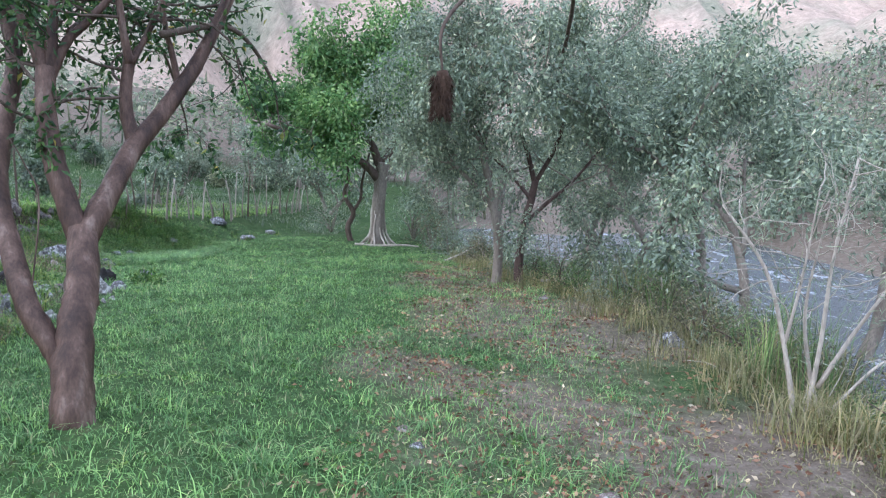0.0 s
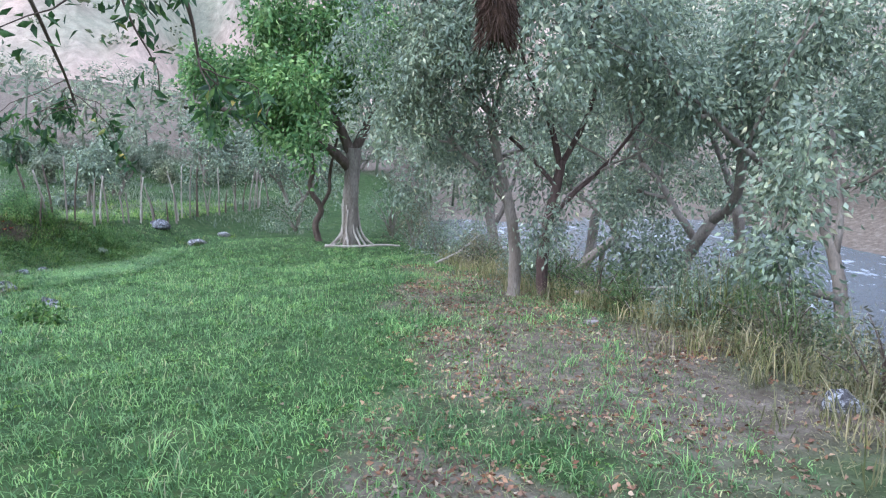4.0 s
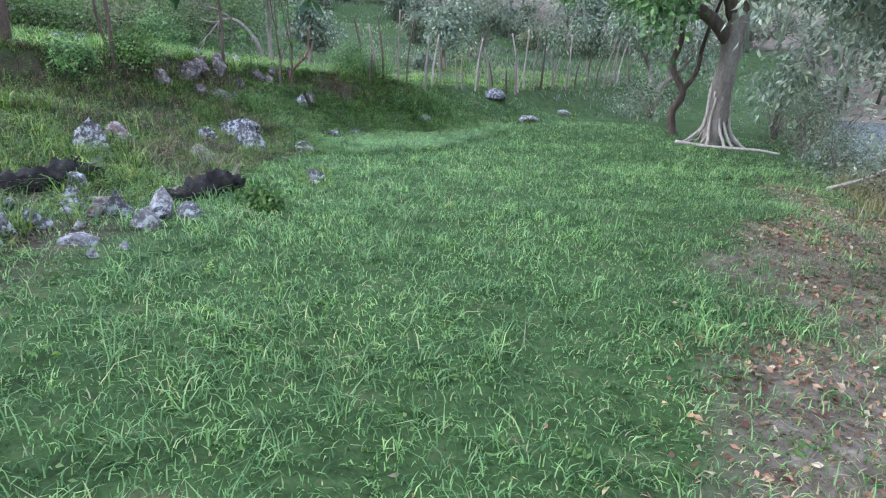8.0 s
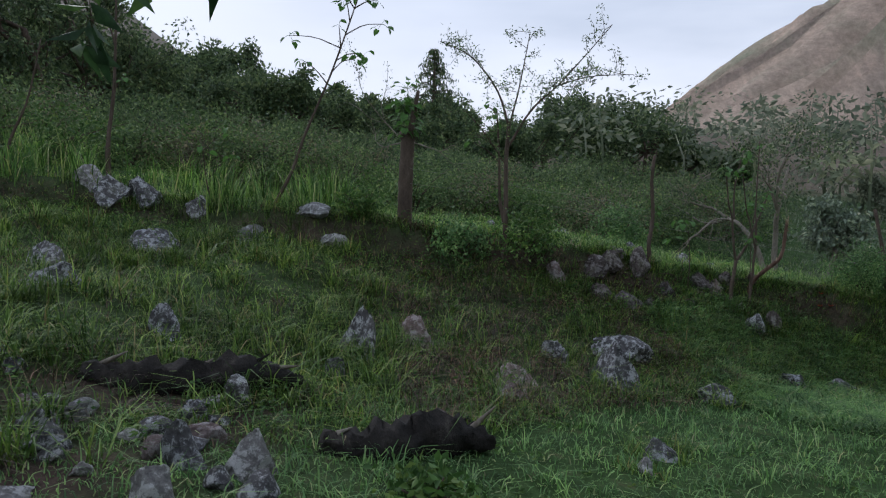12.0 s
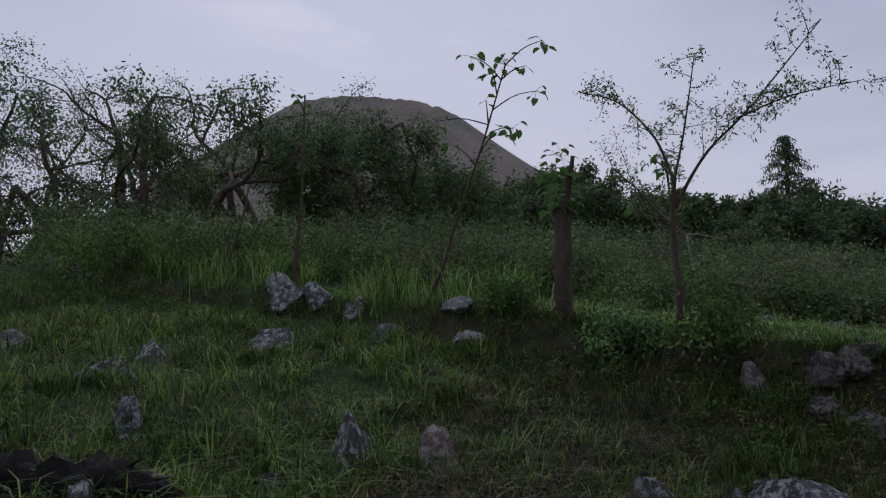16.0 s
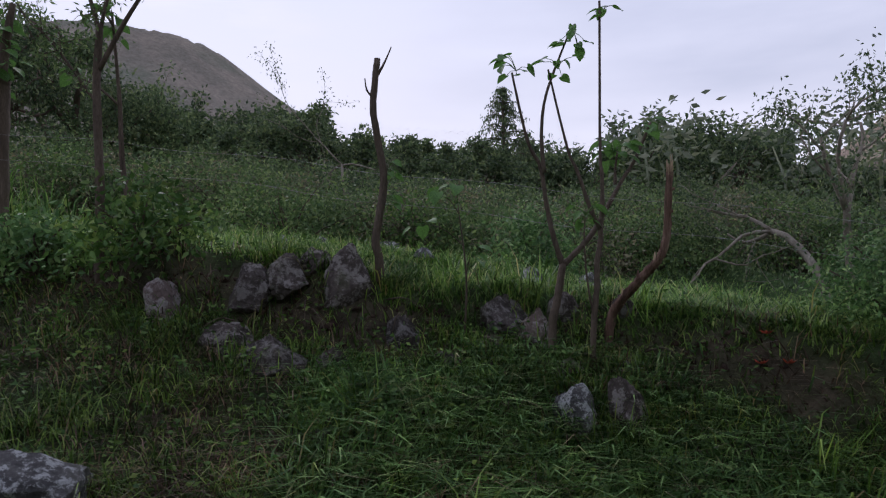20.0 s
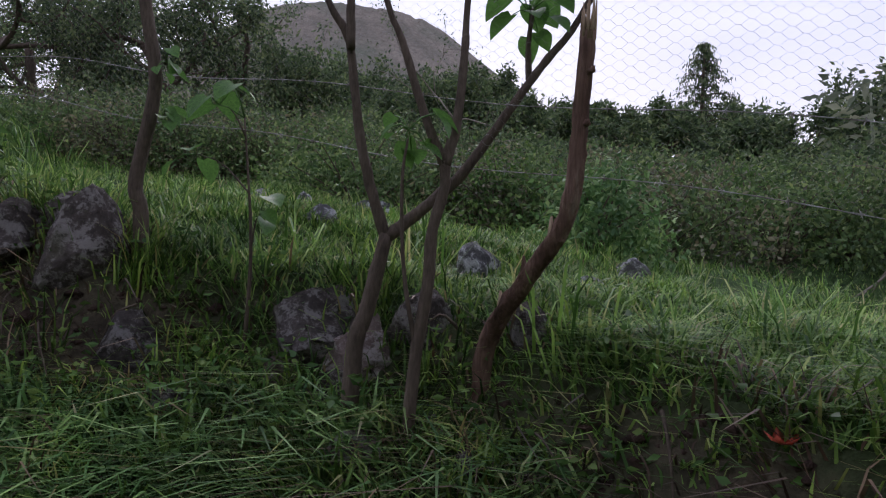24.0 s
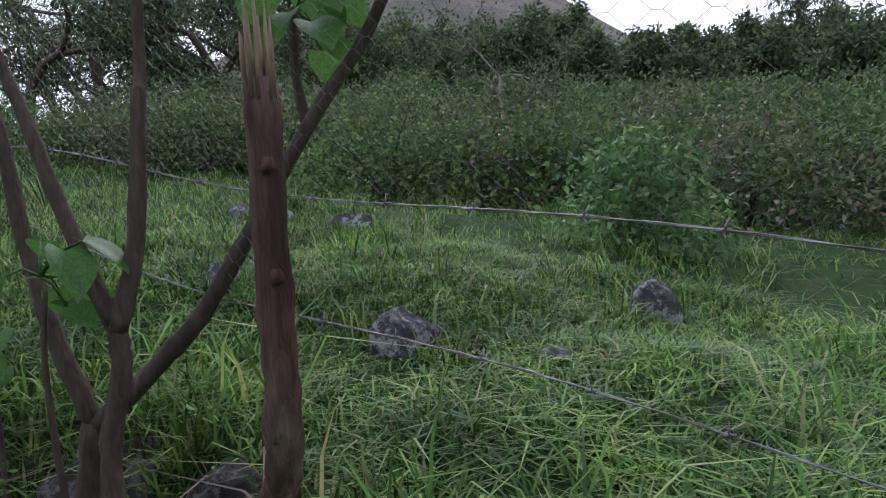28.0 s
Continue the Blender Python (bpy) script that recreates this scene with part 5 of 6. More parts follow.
for n in range(46):
    az = 54 + 1.33 * n + random.uniform(-0.5, 0.5)
    dist = (random.uniform(20, 24), random.uniform(25, 31), random.uniform(32, 38))[n % 3]
    x, y = spot(az, dist)
    h = 1.16 * rise(az, dist, edge(az) + random.uniform(-2.2, 0.5))
    dome_tree(x, y, h, h * random.uniform(0.8, 1.15), 200 + n, 4200, 0.0072 * dist, M_LEAF_FAR, "dark round-crowned tree at the woodland edge", "woodland trees")
for n in range(24):
    az = 113 + 1.9 * n + random.uniform(-0.8, 0.8)
    dist = random.uniform(19, 24) if n % 2 else random.uniform(26, 34)
    x, y = spot(az, dist)
    h = rise(az, dist, edge(az) + random.uniform(-1.8, 0.3))
    tree("woodland_tree", x, y, h, 0.03 * h, M_LEAF_FAR, M_BARK_DARK, "airy dark tree at the woodland edge", 4400, 0.13, 232 + n, 3, 0.95, (0, 0, 1), 0.035 * h + 0.05, group="woodland trees", up=-0.05, first=0.34, girth=1.5, clumps=110)
# scrubby acacias past the far end of the fence
for n in range(18):
    az = 4 + 2.1 * n + random.uniform(-1, 1)
    dist = random.uniform(17, 30)
    x, y = -1 - dist * math.sin(radians(az)), 6 + dist * math.cos(radians(az))
    h = max(1.2, 1.2 + dist * math.tan(radians(random.uniform(-0.5, 3.0 if az < 18 else 0.8))) - float(land(x, y)))
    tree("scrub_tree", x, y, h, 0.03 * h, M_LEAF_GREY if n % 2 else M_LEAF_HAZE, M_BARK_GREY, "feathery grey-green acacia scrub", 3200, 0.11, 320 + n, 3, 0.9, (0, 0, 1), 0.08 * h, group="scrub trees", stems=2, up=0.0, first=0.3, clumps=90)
tree("acacia_tree", -12.5, 18.8, 3.0, 0.06, M_LEAF_FAR, M_BARK_GREY, "thin flat-topped acacia beyond the fence", 3600, 0.06, 351, 3, 0.95, (0.1, 0, 1), 0.12, stems=2, up=0.0)

tree("acacia_tree", -16.7, 12.9, 3.8, 0.035, M_LEAF_FAR, M_BARK_GREY, "thin feathery acacia sapling in the meadow", 1500, 0.05, 352, 3, 0.7, (0.05, 0, 1), 0.07, up=0.1)

# the tall conifer
cx, cy = spot(81, 30)
ch = rise(81, 30, 15.2)
conifer = thing("conifer_tree", foot(cx, cy, 0.1), "tall slender conifer with drooping tiers", "tree")
_r = np.random.default_rng(77)
_s, _c = Shape(), Shape()
tube(_s, [(0, 0, 0), (0.05, 0, ch * 0.5), (0, 0, ch)], (0.16, 0.1, 0.02), 7)
ends = []
for n in range(48):
    z = ch * (0.35 + 0.64 * (n // 4) / 12) + _r.uniform(0, 0.12)
    a, L = n * 2.4 + _r.normal(0, 0.3), (1 - n / 50) * 1.5 * _r.uniform(0.45, 1.25) + 0.15
    o = np.array([math.cos(a), math.sin(a), 0])
    ln = smooth_line([(0, 0, z), o * L * 0.5 + [0, 0, z + 0.12], o * L + [0, 0, z - 0.05]], 6)
    tube(_s, ln, (0.03, 0.008), 4)
    ends += list(ln[1:])
_s.put("trunk", M_BARK_DARK, conifer)
crown_on(_c, np.array(ends), 3600, 0.085, 0.16, 0.05, _r, 0.8)
_c.put("crown", M_LEAF_FAR, conifer)

# ---- the fence line ----
STAKE = "slim dark sapling growing as a fence stake"


def heart_mesh(name, mat):
    """A broad pointed leaf with a raised midrib and drooping tip, one unit long."""
    rows, pts, faces = 7, [], []
    for i in range(rows):
        t = i / (rows - 1)
        w = 0.46 * (math.sin(math.pi * min(1, t * 0.86 + 0.16)) ** 0.8) * (1 - 0.25 * t) + 0.004
        for k in (-1, -0.5, 0, 0.5, 1):
            pts.append((k * w, t - 0.10 * abs(k) * (1 - t) * (1 if t < 0.2 else 0), 0.10 * abs(k) * w / 0.4 - 0.28 * t * t))
    for i in range(rows - 1):
        for k in range(4):
            faces.append((i * 5 + k, i * 5 + k + 1, i * 5 + k + 6, i * 5 + k + 5))
    me = bpy.data.meshes.new(name)
    me.from_pydata(pts, [], faces)
    me.polygons.foreach_set("use_smooth", [True] * len(faces))
    me.materials.append(mat)
    return me


HEART = heart_mesh("leaf", M_LEAF_BIG)


def hearts(top, at, n, size, seed, spread=0.06):
    """Thin stalks round a point of a sapling (in its own space), each with one broad leaf."""
    r = random.Random(seed)
    for _ in range(n):
        a = r.uniform(0, 2 * math.pi)
        p = Vector(at) + Vector((math.cos(a) * spread * r.uniform(0.3, 1), math.sin(a) * spread * r.uniform(0.3, 1), r.uniform(-0.7, 0.7) * spread))
        s = size * r.uniform(0.65, 1.15)
        stalk = Shape()
        tube(stalk, [np.array(at), 0.5 * (np.array(at) + np.array(p)) + [0, 0, 0.01], np.array(p)], (0.0022, 0.0014), 4)
        stalk_ob = stalk.put("leaf_stalk", M_LEAF_BIG, top)
        ob = new("leaf", HEART)
        ob.parent = stalk_ob
        ob.matrix_basis = Matrix.Translation(p) @ Euler((r.uniform(-0.9, 0.1), r.uniform(-0.5, 0.5), a - math.pi / 2)).to_matrix().to_4x4() @ Matrix.Diagonal((s, s, s, 1))


YF = 114.4
za = float(land(-8.31, 14.44)) - 0.15
fork_b, l1 = stems_thing("forked_sapling", (-8.31, 14.44, za), YF, [
    ([(-0.06, 0.0), (-0.053, -0.235 - za + 0.1), (-0.024, -0.024 - za), (0.019, 0.173 - za)], 0.024, 0.019),
    ([(0.019, 0.163 - za), (-0.026, 0.292 - za), (-0.063, 0.451 - za), (-0.093, 0.662 - za), (-0.138, 0.742 - za), (-0.18, 0.85 - za), (-0.25, 1.15 - za)], 0.016, 0.006),
    ([(-0.09, 0.64 - za), (-0.09, 0.85 - za), (-0.04, 1.07 - za), (0.12, 1.4 - za)], 0.012, 0.005),
    ([(0.019, 0.163 - za), (0.12, 0.25 - za), (0.21, 0.34 - za), (0.30, 0.47 - za), (0.40, 0.62 - za), (0.49, 0.74 - za), (0.6, 0.95 - za)], 0.017, 0.008),
    ([(0.385, 0.60 - za), (0.375, 0.68 - za), (0.38, 0.78 - za)], 0.01, 0.005),
], M_BARK_DARK, STAKE, group="fence stakes", rough=0.07)
fr = np.array([math.cos(radians(YF)), math.sin(radians(YF)), 0])
hearts(fork_b, fr * 0.38 + [0, 0, 0.78 - za], 12, 0.085, 1, 0.10)
hearts(fork_b, fr * 0.6 + [0, 0, 0.95 - za], 7, 0.075, 2, 0.08)
hearts(fork_b, fr * -0.25 + [0, 0, 1.15 - za], 9, 0.075, 3, 0.10)
hearts(fork_b, fr * 0.12 + [0, 0, 1.4 - za], 10, 0.075, 9, 0.12)
zb = float(land(-8.22, 14.63)) - 0.12
fork_c, l2 = stems_thing("forked_sapling", (-8.22, 14.63, zb), YF, [
    ([(-0.07, -0.15 - zb - 0.3), (-0.055, -0.14 - zb), (-0.03, 0.05 - zb), (-0.025, 0.18 - zb), (0.0, 0.28 - zb), (0.0, 0.35 - zb)], 0.016, 0.0135),
    ([(0.0, 0.34 - zb), (-0.05, 0.46 - zb), (-0.11, 0.64 - zb), (-0.155, 0.76 - zb), (-0.25, 1.15 - zb)], 0.013, 0.005),
    ([(0.0, 0.34 - zb), (0.03, 0.46 - zb), (0.045, 0.64 - zb), (0.05, 0.76 - zb), (0.08, 1.55 - zb)], 0.014, 0.006),
    ([(-0.055, -0.1 - zb), (-0.09, 0.1 - zb), (-0.1, 0.3 - zb), (-0.09, 0.4 - zb)], 0.006, 0.003),
], M_BARK_DARK, STAKE, group="fence stakes", rough=0.07)
hearts(fork_c, fr * -0.09 + [0, 0, 0.42 - zb], 9, 0.07, 4, 0.08)
hearts(fork_c, fr * -0.25 + [0, 0, 1.15 - zb], 7, 0.07, 5, 0.08)
hearts(fork_c, fr * 0.08 + [0, 0, 1.5 - zb], 5, 0.06, 6, 0.07)
zp = -0.55
peel, l3 = stems_thing("peeled_stake", (-8.37, 14.71, zp), 45, [
    ([(0.0, 0.0), (0.0, 0.30), (0.02, 0.45), (0.095, 0.55), (0.195, 0.65), (0.29, 0.75), (0.325, 0.85), (0.335, 0.97), (0.35, 1.17)], 0.027, 0.017),
], M_BARK_RED, "bent stake with peeling red-brown bark", "stake", "fence stakes", sides=14, rough=0.09)
peel_trunk = [o for o in peel.children if o.name.startswith("trunk")][0]
pr = np.array([math.cos(radians(45)), math.sin(radians(45)), 0])
_r = np.random.default_rng(5)
for n in range(9):
    a = 2 * np.pi * n / 9
    q = pr * 0.35 + np.array([0.011 * math.cos(a), 0.011 * math.sin(a), 1.15])
    _s = Shape()
    tube(_s, [q, q + [0.003 * math.cos(a), 0.003 * math.sin(a), 0.04], q + [0.004 * math.cos(a), 0.004 * math.sin(a), _r.uniform(0.06, 0.12)]], (0.006, 0.001), 4)
    _s.put("splinter", M_WOOD, peel_trunk)
for u, z in ((0.345, 1.08), (0.335, 0.97), (0.27, 0.72), (0.06, 0.5)):
    _s = Shape()
    q = pr * (u + 0.012) + np.array([0, 0, z])
    tube(_s, [q - pr * 0.01, q + pr * 0.012 + [0, 0, 0.004], q + pr * 0.012 + [0, 0, 0.012]], (0.01, 0.005), 7, 0.15, _r)
    _s.put("knot", M_BARK_RED, peel_trunk)
for n in range(5):
    k = 10 + 5 * n
    _s = Shape()
    b = l3[0][k] + np.array([math.cos(radians(10)), math.sin(radians(10)), 0]) * 0.019
    tube(_s, [b, b + [0, 0, 0.03], b + [0.004, 0, 0.07]], (0.004, 0.009, 0.003), 5)
    _s.put("bark_strip", M_WOOD if n % 2 else M_BARK_RED, peel_trunk)
zs = float(land(-8.61, 13.51)) - 0.1
stick, l4 = stems_thing("fence_stake", (-8.61, 13.51, zs), YF, [
    ([(0.0, 0.0), (-0.014, 0.223 - zs), (-0.031, 0.325 - zs), (0.02, 0.64 - zs), (-0.014, 0.881 - zs), (-0.039, 1.067 - zs), (-0.01, 1.33 - zs)], 0.026, 0.018), ([(-0.03, 1.2 - zs), (0.04, 1.32 - zs), (0.09, 1.42 - zs)], 0.009, 0.003),
    ([(-0.03, 1.1 - zs), (-0.08, 1.14 - zs), (-0.1, 1.2 - zs)], 0.007, 0.003),
], M_BARK_DARK, "dark crooked live fence stake", "stake", "fence stakes")
hearts(stick, fr * 0.05 + [0, 0, 0.72 - zs], 6, 0.06, 7, 0.06)
hearts(stick, fr * 0.05 + [0, 0, 0.55 - zs], 5, 0.06, 8, 0.05)

# saplings and posts further back along the fence
YB = 80
for n, (x, y, pts, r0, hv) in enumerate([
        (-10.95, 6.3, [(0, 0), (0.1, 0.5), (0.3, 1.0), (0.45, 1.7)], 0.022, 0), (-10.7, 7.5, [(0, 0), (-0.02, 0.6), (0.05, 1.3), (0.08, 2.6)], 0.035, 4),
        (-10.05, 9.3, [(0, 0), (0.25, 0.5), (0.42, 1.0), (0.7, 1.7), (1.0, 2.6)], 0.024, 12), (-9.2, 12.0, [(0, 0), (-0.12, 0.5), (-0.15, 1.0), (-0.2, 1.55)], 0.024, 7),
        (-8.5, 13.95, [(0, 0), (0.02, 0.4), (-0.02, 0.8)], 0.008, 3), (-10.3, 8.7, [(0, 0), (-0.1, 0.4), (-0.15, 0.8)], 0.012, 2)]):
    top, lines = stems_thing("fence_sapling", foot(x, y, 0.1), YB, [(pts, r0, r0 * 0.3)], M_BARK_DARK, STAKE, group="fence stakes", seed=n)
    e = lines[0][-1]
    if n == 2:
        for s in range(7):
            b = lines[0][-1 - s]
            q = b + np.array([0.1 * math.cos(s), (0.4 + 0.05 * s) * math.cos(2.3 * s), 0.18 + 0.1 * math.sin(s)])
            _s = Shape()
            tube(_s, smooth_line([b, 0.5 * (b + q) + [0, 0, 0.05], q], 6), (0.008, 0.004), 5)
            _s.put("twig", M_BARK_DARK, top)
            hearts(top, q, 5, 0.1, 200 + s, 0.13)
    if hv:
        hearts(top, e, hv, 0.09, 20 + n, 0.14)
        ub = np.array([math.cos(radians(YB)), math.sin(radians(YB)), 0])
        for s in range(3):
            b = lines[0][-2 - 3 * s]
            q = b + ub * random.uniform(-0.35, 0.35) + [0, 0, random.uniform(0.1, 0.3)]
            _s = Shape()
            tube(_s, smooth_line([b, 0.5 * (b + q) + [0, 0, 0.03], q], 6), (r0 * 0.4, r0 * 0.15), 5)
            _s.put("twig", M_BARK_DARK, top)
            hearts(top, q, 3, 0.08, 60 + 5 * n + s, 0.08)
post, pl = stems_thing("thick_stump_post", foot(-9.65, 10.85, 0.1), YB, [
    ([(0, 0), (0.0, 0.5), (0.01, 1.0), (0.02, 1.12)], 0.09, 0.08), ([(0.03, 1.05), (0.06, 1.3), (0.12, 1.65)], 0.05, 0.02), ([(0.0, 1.05), (-0.05, 1.12), (-0.08, 1.14)], 0.05, 0.04)],
    M_BARK_DARK, "thick cut trunk with new shoots as fence post", "post", "fence stakes")
for s in range(5):
    q = np.array([random.uniform(-0.05, 0.05), random.uniform(-0.1, 0.1), 1.15 + 0.13 * s])
    hearts(post, q, 13, 0.095, 90 + s, 0.15)
thorn, tl = stems_thing("thorn_tree", foot(-8.95, 11.85, 0.1), YB, [
    ([(0, 0), (0.0, 0.6), (-0.02, 1.2), (0.0, 1.6)], 0.03, 0.02), ([(-0.02, 1.3), (0.25, 1.75), (0.6, 2.1), (1.15, 2.75)], 0.016, 0.004), ([(0, 1.55), (-0.15, 1.95), (-0.45, 2.3), (-0.8, 2.45)], 0.014, 0.004),
    ([(0, 1.55), (0.1, 2.0), (0.2, 2.6)], 0.012, 0.004), ([(0.5, 2.02), (0.9, 2.15), (1.4, 2.2)], 0.009, 0.003), ([(0.0, 1.1), (-0.3, 1.5), (-0.5, 1.7)], 0.009, 0.003)],
    M_BARK_DARK, "spindly thorn tree with feathery leaves", seed=9)
_r = np.random.default_rng(14)
_c, _s = Shape(), Shape()
ends = []
for ln in tl[1:]:
    for s in range(14):
        for line, rad, d in limb_set(_r, ln[-1 - s], unit(_r.normal(size=3) + [0, 0, 0.2]), 0.3, 0.004, 0, 0.5, 0.2, 1, 0):
            tube(_s, line, rad, 4)
            ends += list(line[1:])
tagged(_s.put("twig_work", M_BARK_DARK, thorn), kind="stuff")
crown_on(_c, np.array(ends), 2600, 0.03, 0.04, 0.014, _r, 0.1)
_c.put("foliage", M_LEAF_DARK, thorn)

# stakes from the shrub on to the far corner
for n in range(34):
    y = 16.0 + 0.26 * n + random.uniform(-0.06, 0.06)
    x = float(fence_x(y)) + random.uniform(-0.12, 0.12)
    h = random.uniform(0.6, 1.5)
    k = random.uniform(-0.18, 0.18)
    stems_thing("fence_stake", foot(x, y, 0.1), 20, [([(0, 0), (0.3 * k * h, 0.5 * h), (k * h, h)], random.uniform(0.018, 0.034), 0.015)], random.choice([M_BARK_PALE, M_BARK_GREY, M_BARK_GREY, M_BARK_DARK]),
                "thin weathered wooden fence stake", "stake", "far fence stakes", sides=6, seed=n)
for n, (x, y, lean) in enumerate([(-7.95, 16.33, -0.2)]):
    stems_thing("fence_stake", foot(x, y, 0.1), 40, [([(0, 0), (0.4 * lean, 0.6), (lean, 1.15)], 0.026, 0.018)], M_BARK_DARK, "dark leaning wooden fence stake", "stake", "fence stakes", sides=7, seed=50 + n)


def wire_x(y):
    return -10.62 + 0.31 * (y - 7.5)


def fence_point(y, z):
    return np.array([wire_x(y), y, z])


def strand_z(y, lift):
    return 0.465 + lift - 0.155 * (y - 15.16) - 0.008 * math.sin(1.9 * y)


# barbed wire
for n, lift in enumerate((0.0, -0.175)):
    wire = thing("barbed_wire", fence_point(10.8, 0), "rusty two-ply barbed wire along the stakes", "wire", "fence wires")
    o = np.array(wire.location)
    ys = np.linspace(10.8, 19, 190)
    mid = np.array([fence_point(y, strand_z(y, lift) + 0.012 * math.sin(5 * y + n)) for y in ys]) - o
    for ph in (0, math.pi):
        _s = Shape()
        tw = np.arange(len(ys)) * 1.7 + ph
        tube(_s, mid + np.stack([0.0009 * np.cos(tw), 0 * tw, 0.0009 * np.sin(tw)], 1), (0.0008, 0.0008), 4)
        _s.put("strand", M_WIRE, wire)
    _s = Shape()
    for y in np.arange(12.5, 18.5, 0.125):
        b = fence_point(y, strand_z(y, lift) + 0.012 * math.sin(5 * y + n)) - o
        for a in (0.5, 2.2, 3.6, 5.2):
            tube(_s, [b, b + [0.013 * math.cos(a), random.uniform(-0.006, 0.006), 0.013 * math.sin(a)]], (0.0014, 0.0006), 3)
        tube(_s, [b - [0, 0.006, 0], b + [0, 0.006, 0]], (0.0022, 0.0022), 5)
    tagged(_s.put("barbing", M_WIRE, wire), kind="stuff")

# hexagonal netting hung on the wires
CELL = 0.0255
cols, rows = 230, 18
edges = []
for i in range(cols):
    for j in range(rows):
        y0, z0 = 12.6 + i * CELL, j * CELL * 0.98
        if i % 2:
            z0 += CELL * 0.49
        edges.append(((y0, z0), (y0 + CELL / 3 * 1.15, z0)))
        edges.append(((y0 + CELL / 3 * 1.15, z0), (y0 + CELL, z0 + CELL * 0.49 if not i % 2 else z0 + CELL * 0.49)))
        edges.append(((y0 + CELL / 3 * 1.15, z0), (y0 + CELL, z0 - CELL * 0.49)))


def net_point(y, z):
    sag = 0.02 * math.sin(3.1 * y + 4 * z) + 0.012 * math.sin(7.7 * y + 1) * math.cos(6 * z)
    return np.array([wire_x(y) - 0.02 + sag, y + 0.01 * math.sin(9 * z + 3 * y), strand_z(y, -0.17) + z * (1.06 + 0.05 * math.sin(2.2 * y)) + 0.008 * math.sin(5 * y)])


pa = np.array([net_point(*e[0]) for e in edges])
pb = np.array([net_point(*e[1]) for e in edges])
w = unit(pb - pa)
s1 = unit(np.cross(w, [1.0, 0.1, 0.0])) * 0.00028
s2 = unit(np.cross(w, s1)) * 0.00028
ring = [(s1 * math.cos(a) + s2 * math.sin(a)) for a in (0, 2.094, 4.189)]
v = np.stack([pa + ring[0], pa + ring[1], pa + ring[2], pb + ring[0], pb + ring[1], pb + ring[2]], 1)
netting = thing("wire_netting", fence_point(12.6, 0), "galvanised hexagonal chicken wire on the fence", "netting")
v = v - np.array(netting.location)
for q in np.array_split(np.arange(len(edges)), 6):
    net = Shape()
    k = 6 * np.arange(len(q))[:, None]
    net.add(v[q].reshape(-1, 3), q=np.concatenate([k + [0, 1, 4, 3], k + [1, 2, 5, 4], k + [2, 0, 3, 5]]))
    net.put("mesh_length", M_WIRE, netting)

# charred trunk pieces lying among the stones
for x, y, L, turn, seed in ((-5.85, 8.75, 1.2, 4, 3), (-5.15, 9.85, 0.95, 4, 4)):
    _r = np.random.default_rng(seed)
    log = thing("charred_log", foot(x, y, -0.05), "charred black hollow log among stones", "log", "charred logs")
    _s = Shape()
    d = np.array([-math.sin(radians(turn)), math.cos(radians(turn)), 0.04])
    ln = np.array([d * L * t + [0, 0, 0.03 * math.sin(7 * t)] for t in np.linspace(-0.5, 0.5, 24)])
    ln[:, 2] += land(ln[:, 0] + x, ln[:, 1] + y) - float(land(x, y))
    tube(_s, ln, (0.05, 0.11, 0.12, 0.1, 0.04), 16, 0.24, _r)
    _s.put("body", M_CHAR, log)
    for n in range(7):
        _s = Shape()
        q = ln[2 + 3 * n] + [0, 0, 0.06]
        tube(_s, [q, q + d * 0.12 + _r.normal(0, 0.03, 3) + [0, 0, 0.03]], (0.02, 0.004), 5, 0.1, _r)
        _s.put("splinter", M_CHAR if n % 3 else M_BARK_GREY, log)

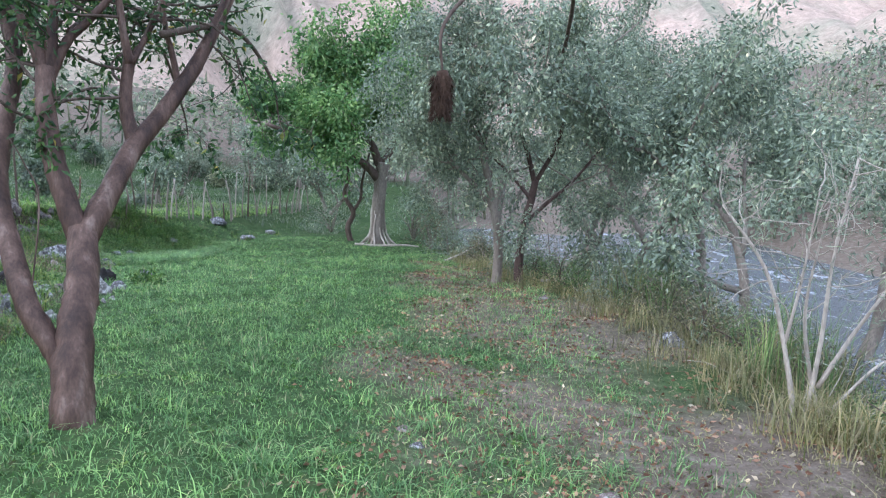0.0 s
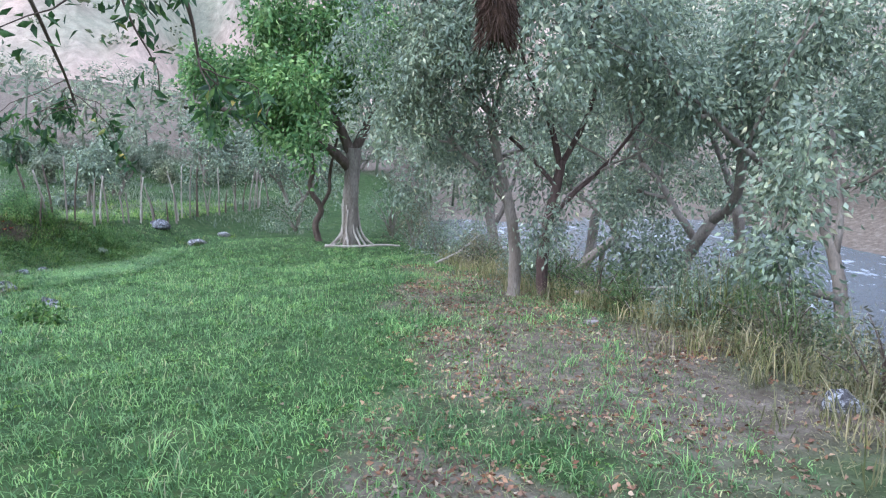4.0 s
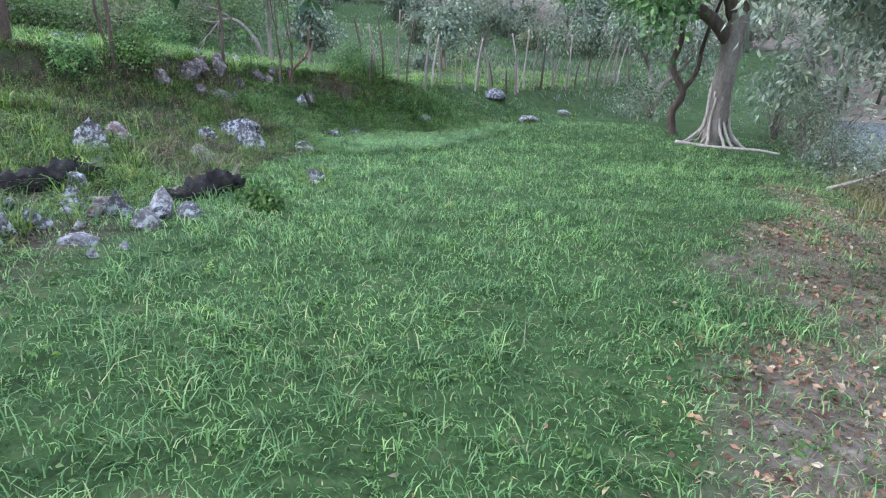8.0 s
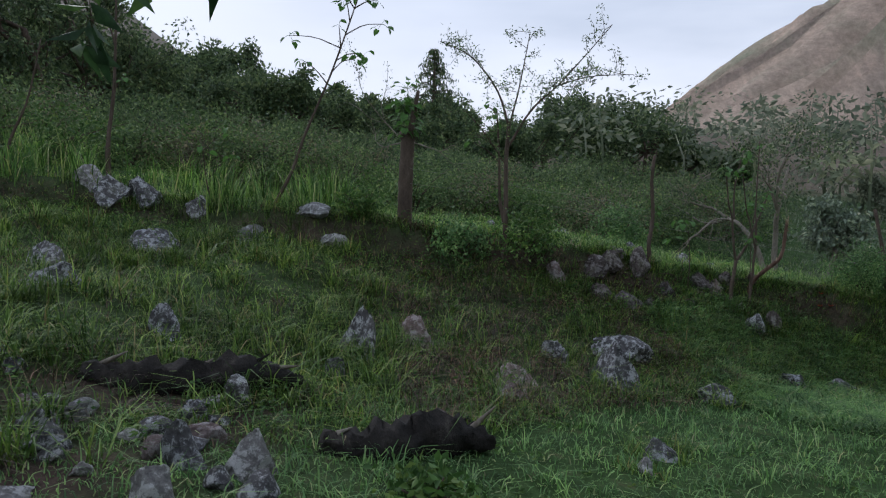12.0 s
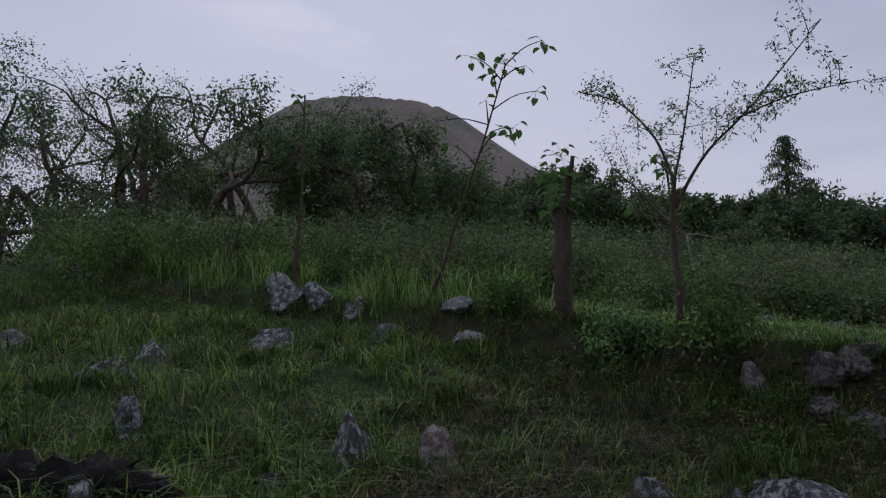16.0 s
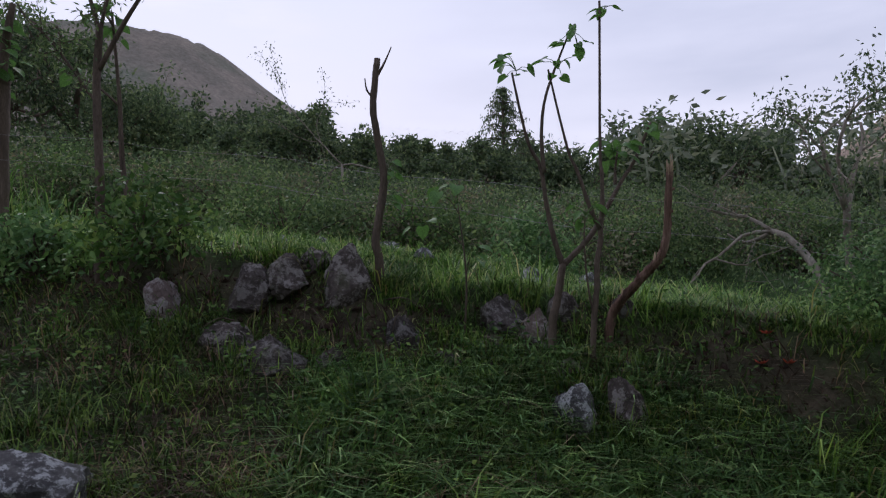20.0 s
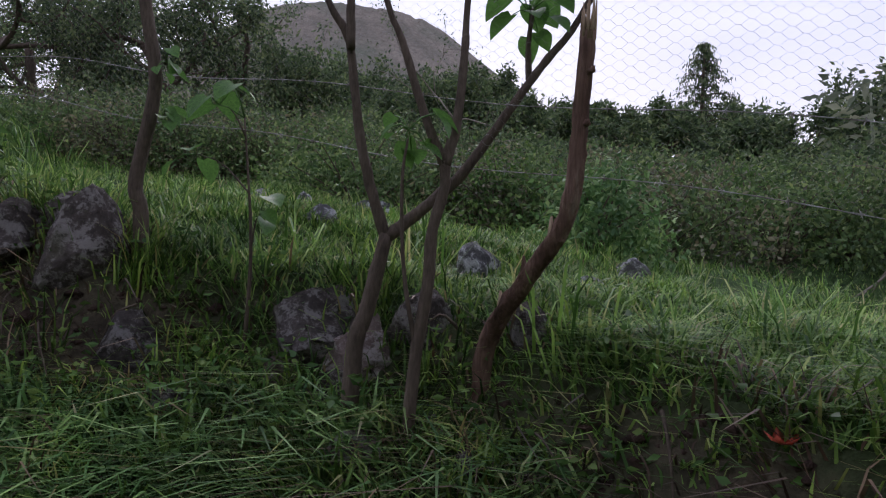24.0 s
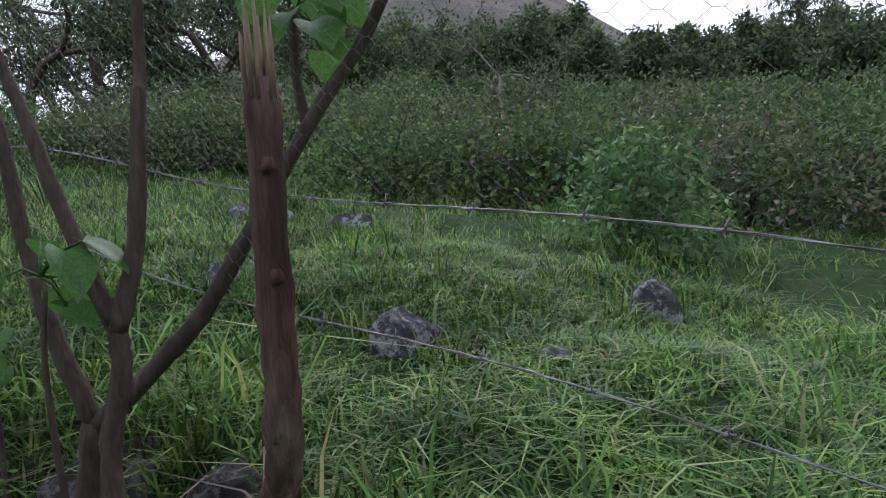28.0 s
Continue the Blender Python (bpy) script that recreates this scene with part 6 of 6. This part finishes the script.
# scrub dotted over the far hillsides
scrub = Shape()
dg = bpy.context.evaluated_depsgraph_get()
_r = np.random.default_rng(99)
spots = []
for _ in range(1300):
    az, dist = radians(_r.uniform(-75, 62)), _r.uniform(70, 330)
    x, y = -dist * math.sin(az), dist * math.cos(az)
    ok, p, nrm, *_q = scene.ray_cast(dg, (x, y, 400), (0, 0, -1))
    if ok and 1 < p.z < 24 and patchy(x * 0.02, y * 0.02, 1) > 0.35:
        spots.append((x, y, p.z))
spots = np.array(spots)
kk = np.repeat(np.arange(len(spots)), 22)
sz = _r.uniform(0.7, 1.8, len(spots))[kk, None]
off = _r.normal(0, 1, (len(kk), 3)) * [1, 1, 0.6] * sz
off[:, 2] = np.abs(off[:, 2])
leaves(scrub, spots[kk] + off, off, sz[:, 0] * 0.8, sz[:, 0] * 0.5, _r, 0.1)
scrub.put("hill_scrub", M_SCRUB, label="dry grey-green scrub dotted over hillsides", category="scrub", kind="stuff")

# the hazy acacia woods at the feet of the hills
woods, stand = Shape(), []
for _ in range(740):
    az, dist = radians(_r.uniform(-72, 62)), 27 + 75 * _r.uniform() ** 1.4
    x, y = -dist * math.sin(az), 6 + dist * math.cos(az)
    if (-26 < az * 57.3 < -4 and dist < 40) or (az > radians(24) and _r.uniform() < 0.35):
        continue
    ok, p, nrm, *_q = scene.ray_cast(dg, (x, y, 400), (0, 0, -1))
    z = float(land(x, y))
    if ok and dist > 45:
        z = max(z, min(p.z, z + 30))
    if az > 0.03 and dist > 42 and _r.uniform() < 0.6:
        continue
    h = _r.uniform(2.2, 4.4) * (0.8 if az > radians(20) else 1)
    tube(woods, [(x, y, z - 0.3), (x + _r.normal(0, 0.2), y, z + 0.5 * h), (x + _r.normal(0, 0.4), y, z + 0.9 * h)], (0.07, 0.02), 4)
    for _k in range(9):
        a, q = _r.uniform(0, 2 * math.pi), _r.uniform(0, 0.5) * h
        stand.append((x + q * math.cos(a), y + q * math.sin(a), z + h * _r.uniform(0.35 if az > 0.1 else 0.0, 1.0)))
stand = np.array(stand)
kk = np.repeat(np.arange(len(stand)), 10)
off = _r.normal(0, 1, (len(kk), 3)) * [0.34, 0.34, 0.16]
leaves(woods, stand[kk] + off, off * [1, 1, 0.3], 0.34, 0.15, _r, 0.1)
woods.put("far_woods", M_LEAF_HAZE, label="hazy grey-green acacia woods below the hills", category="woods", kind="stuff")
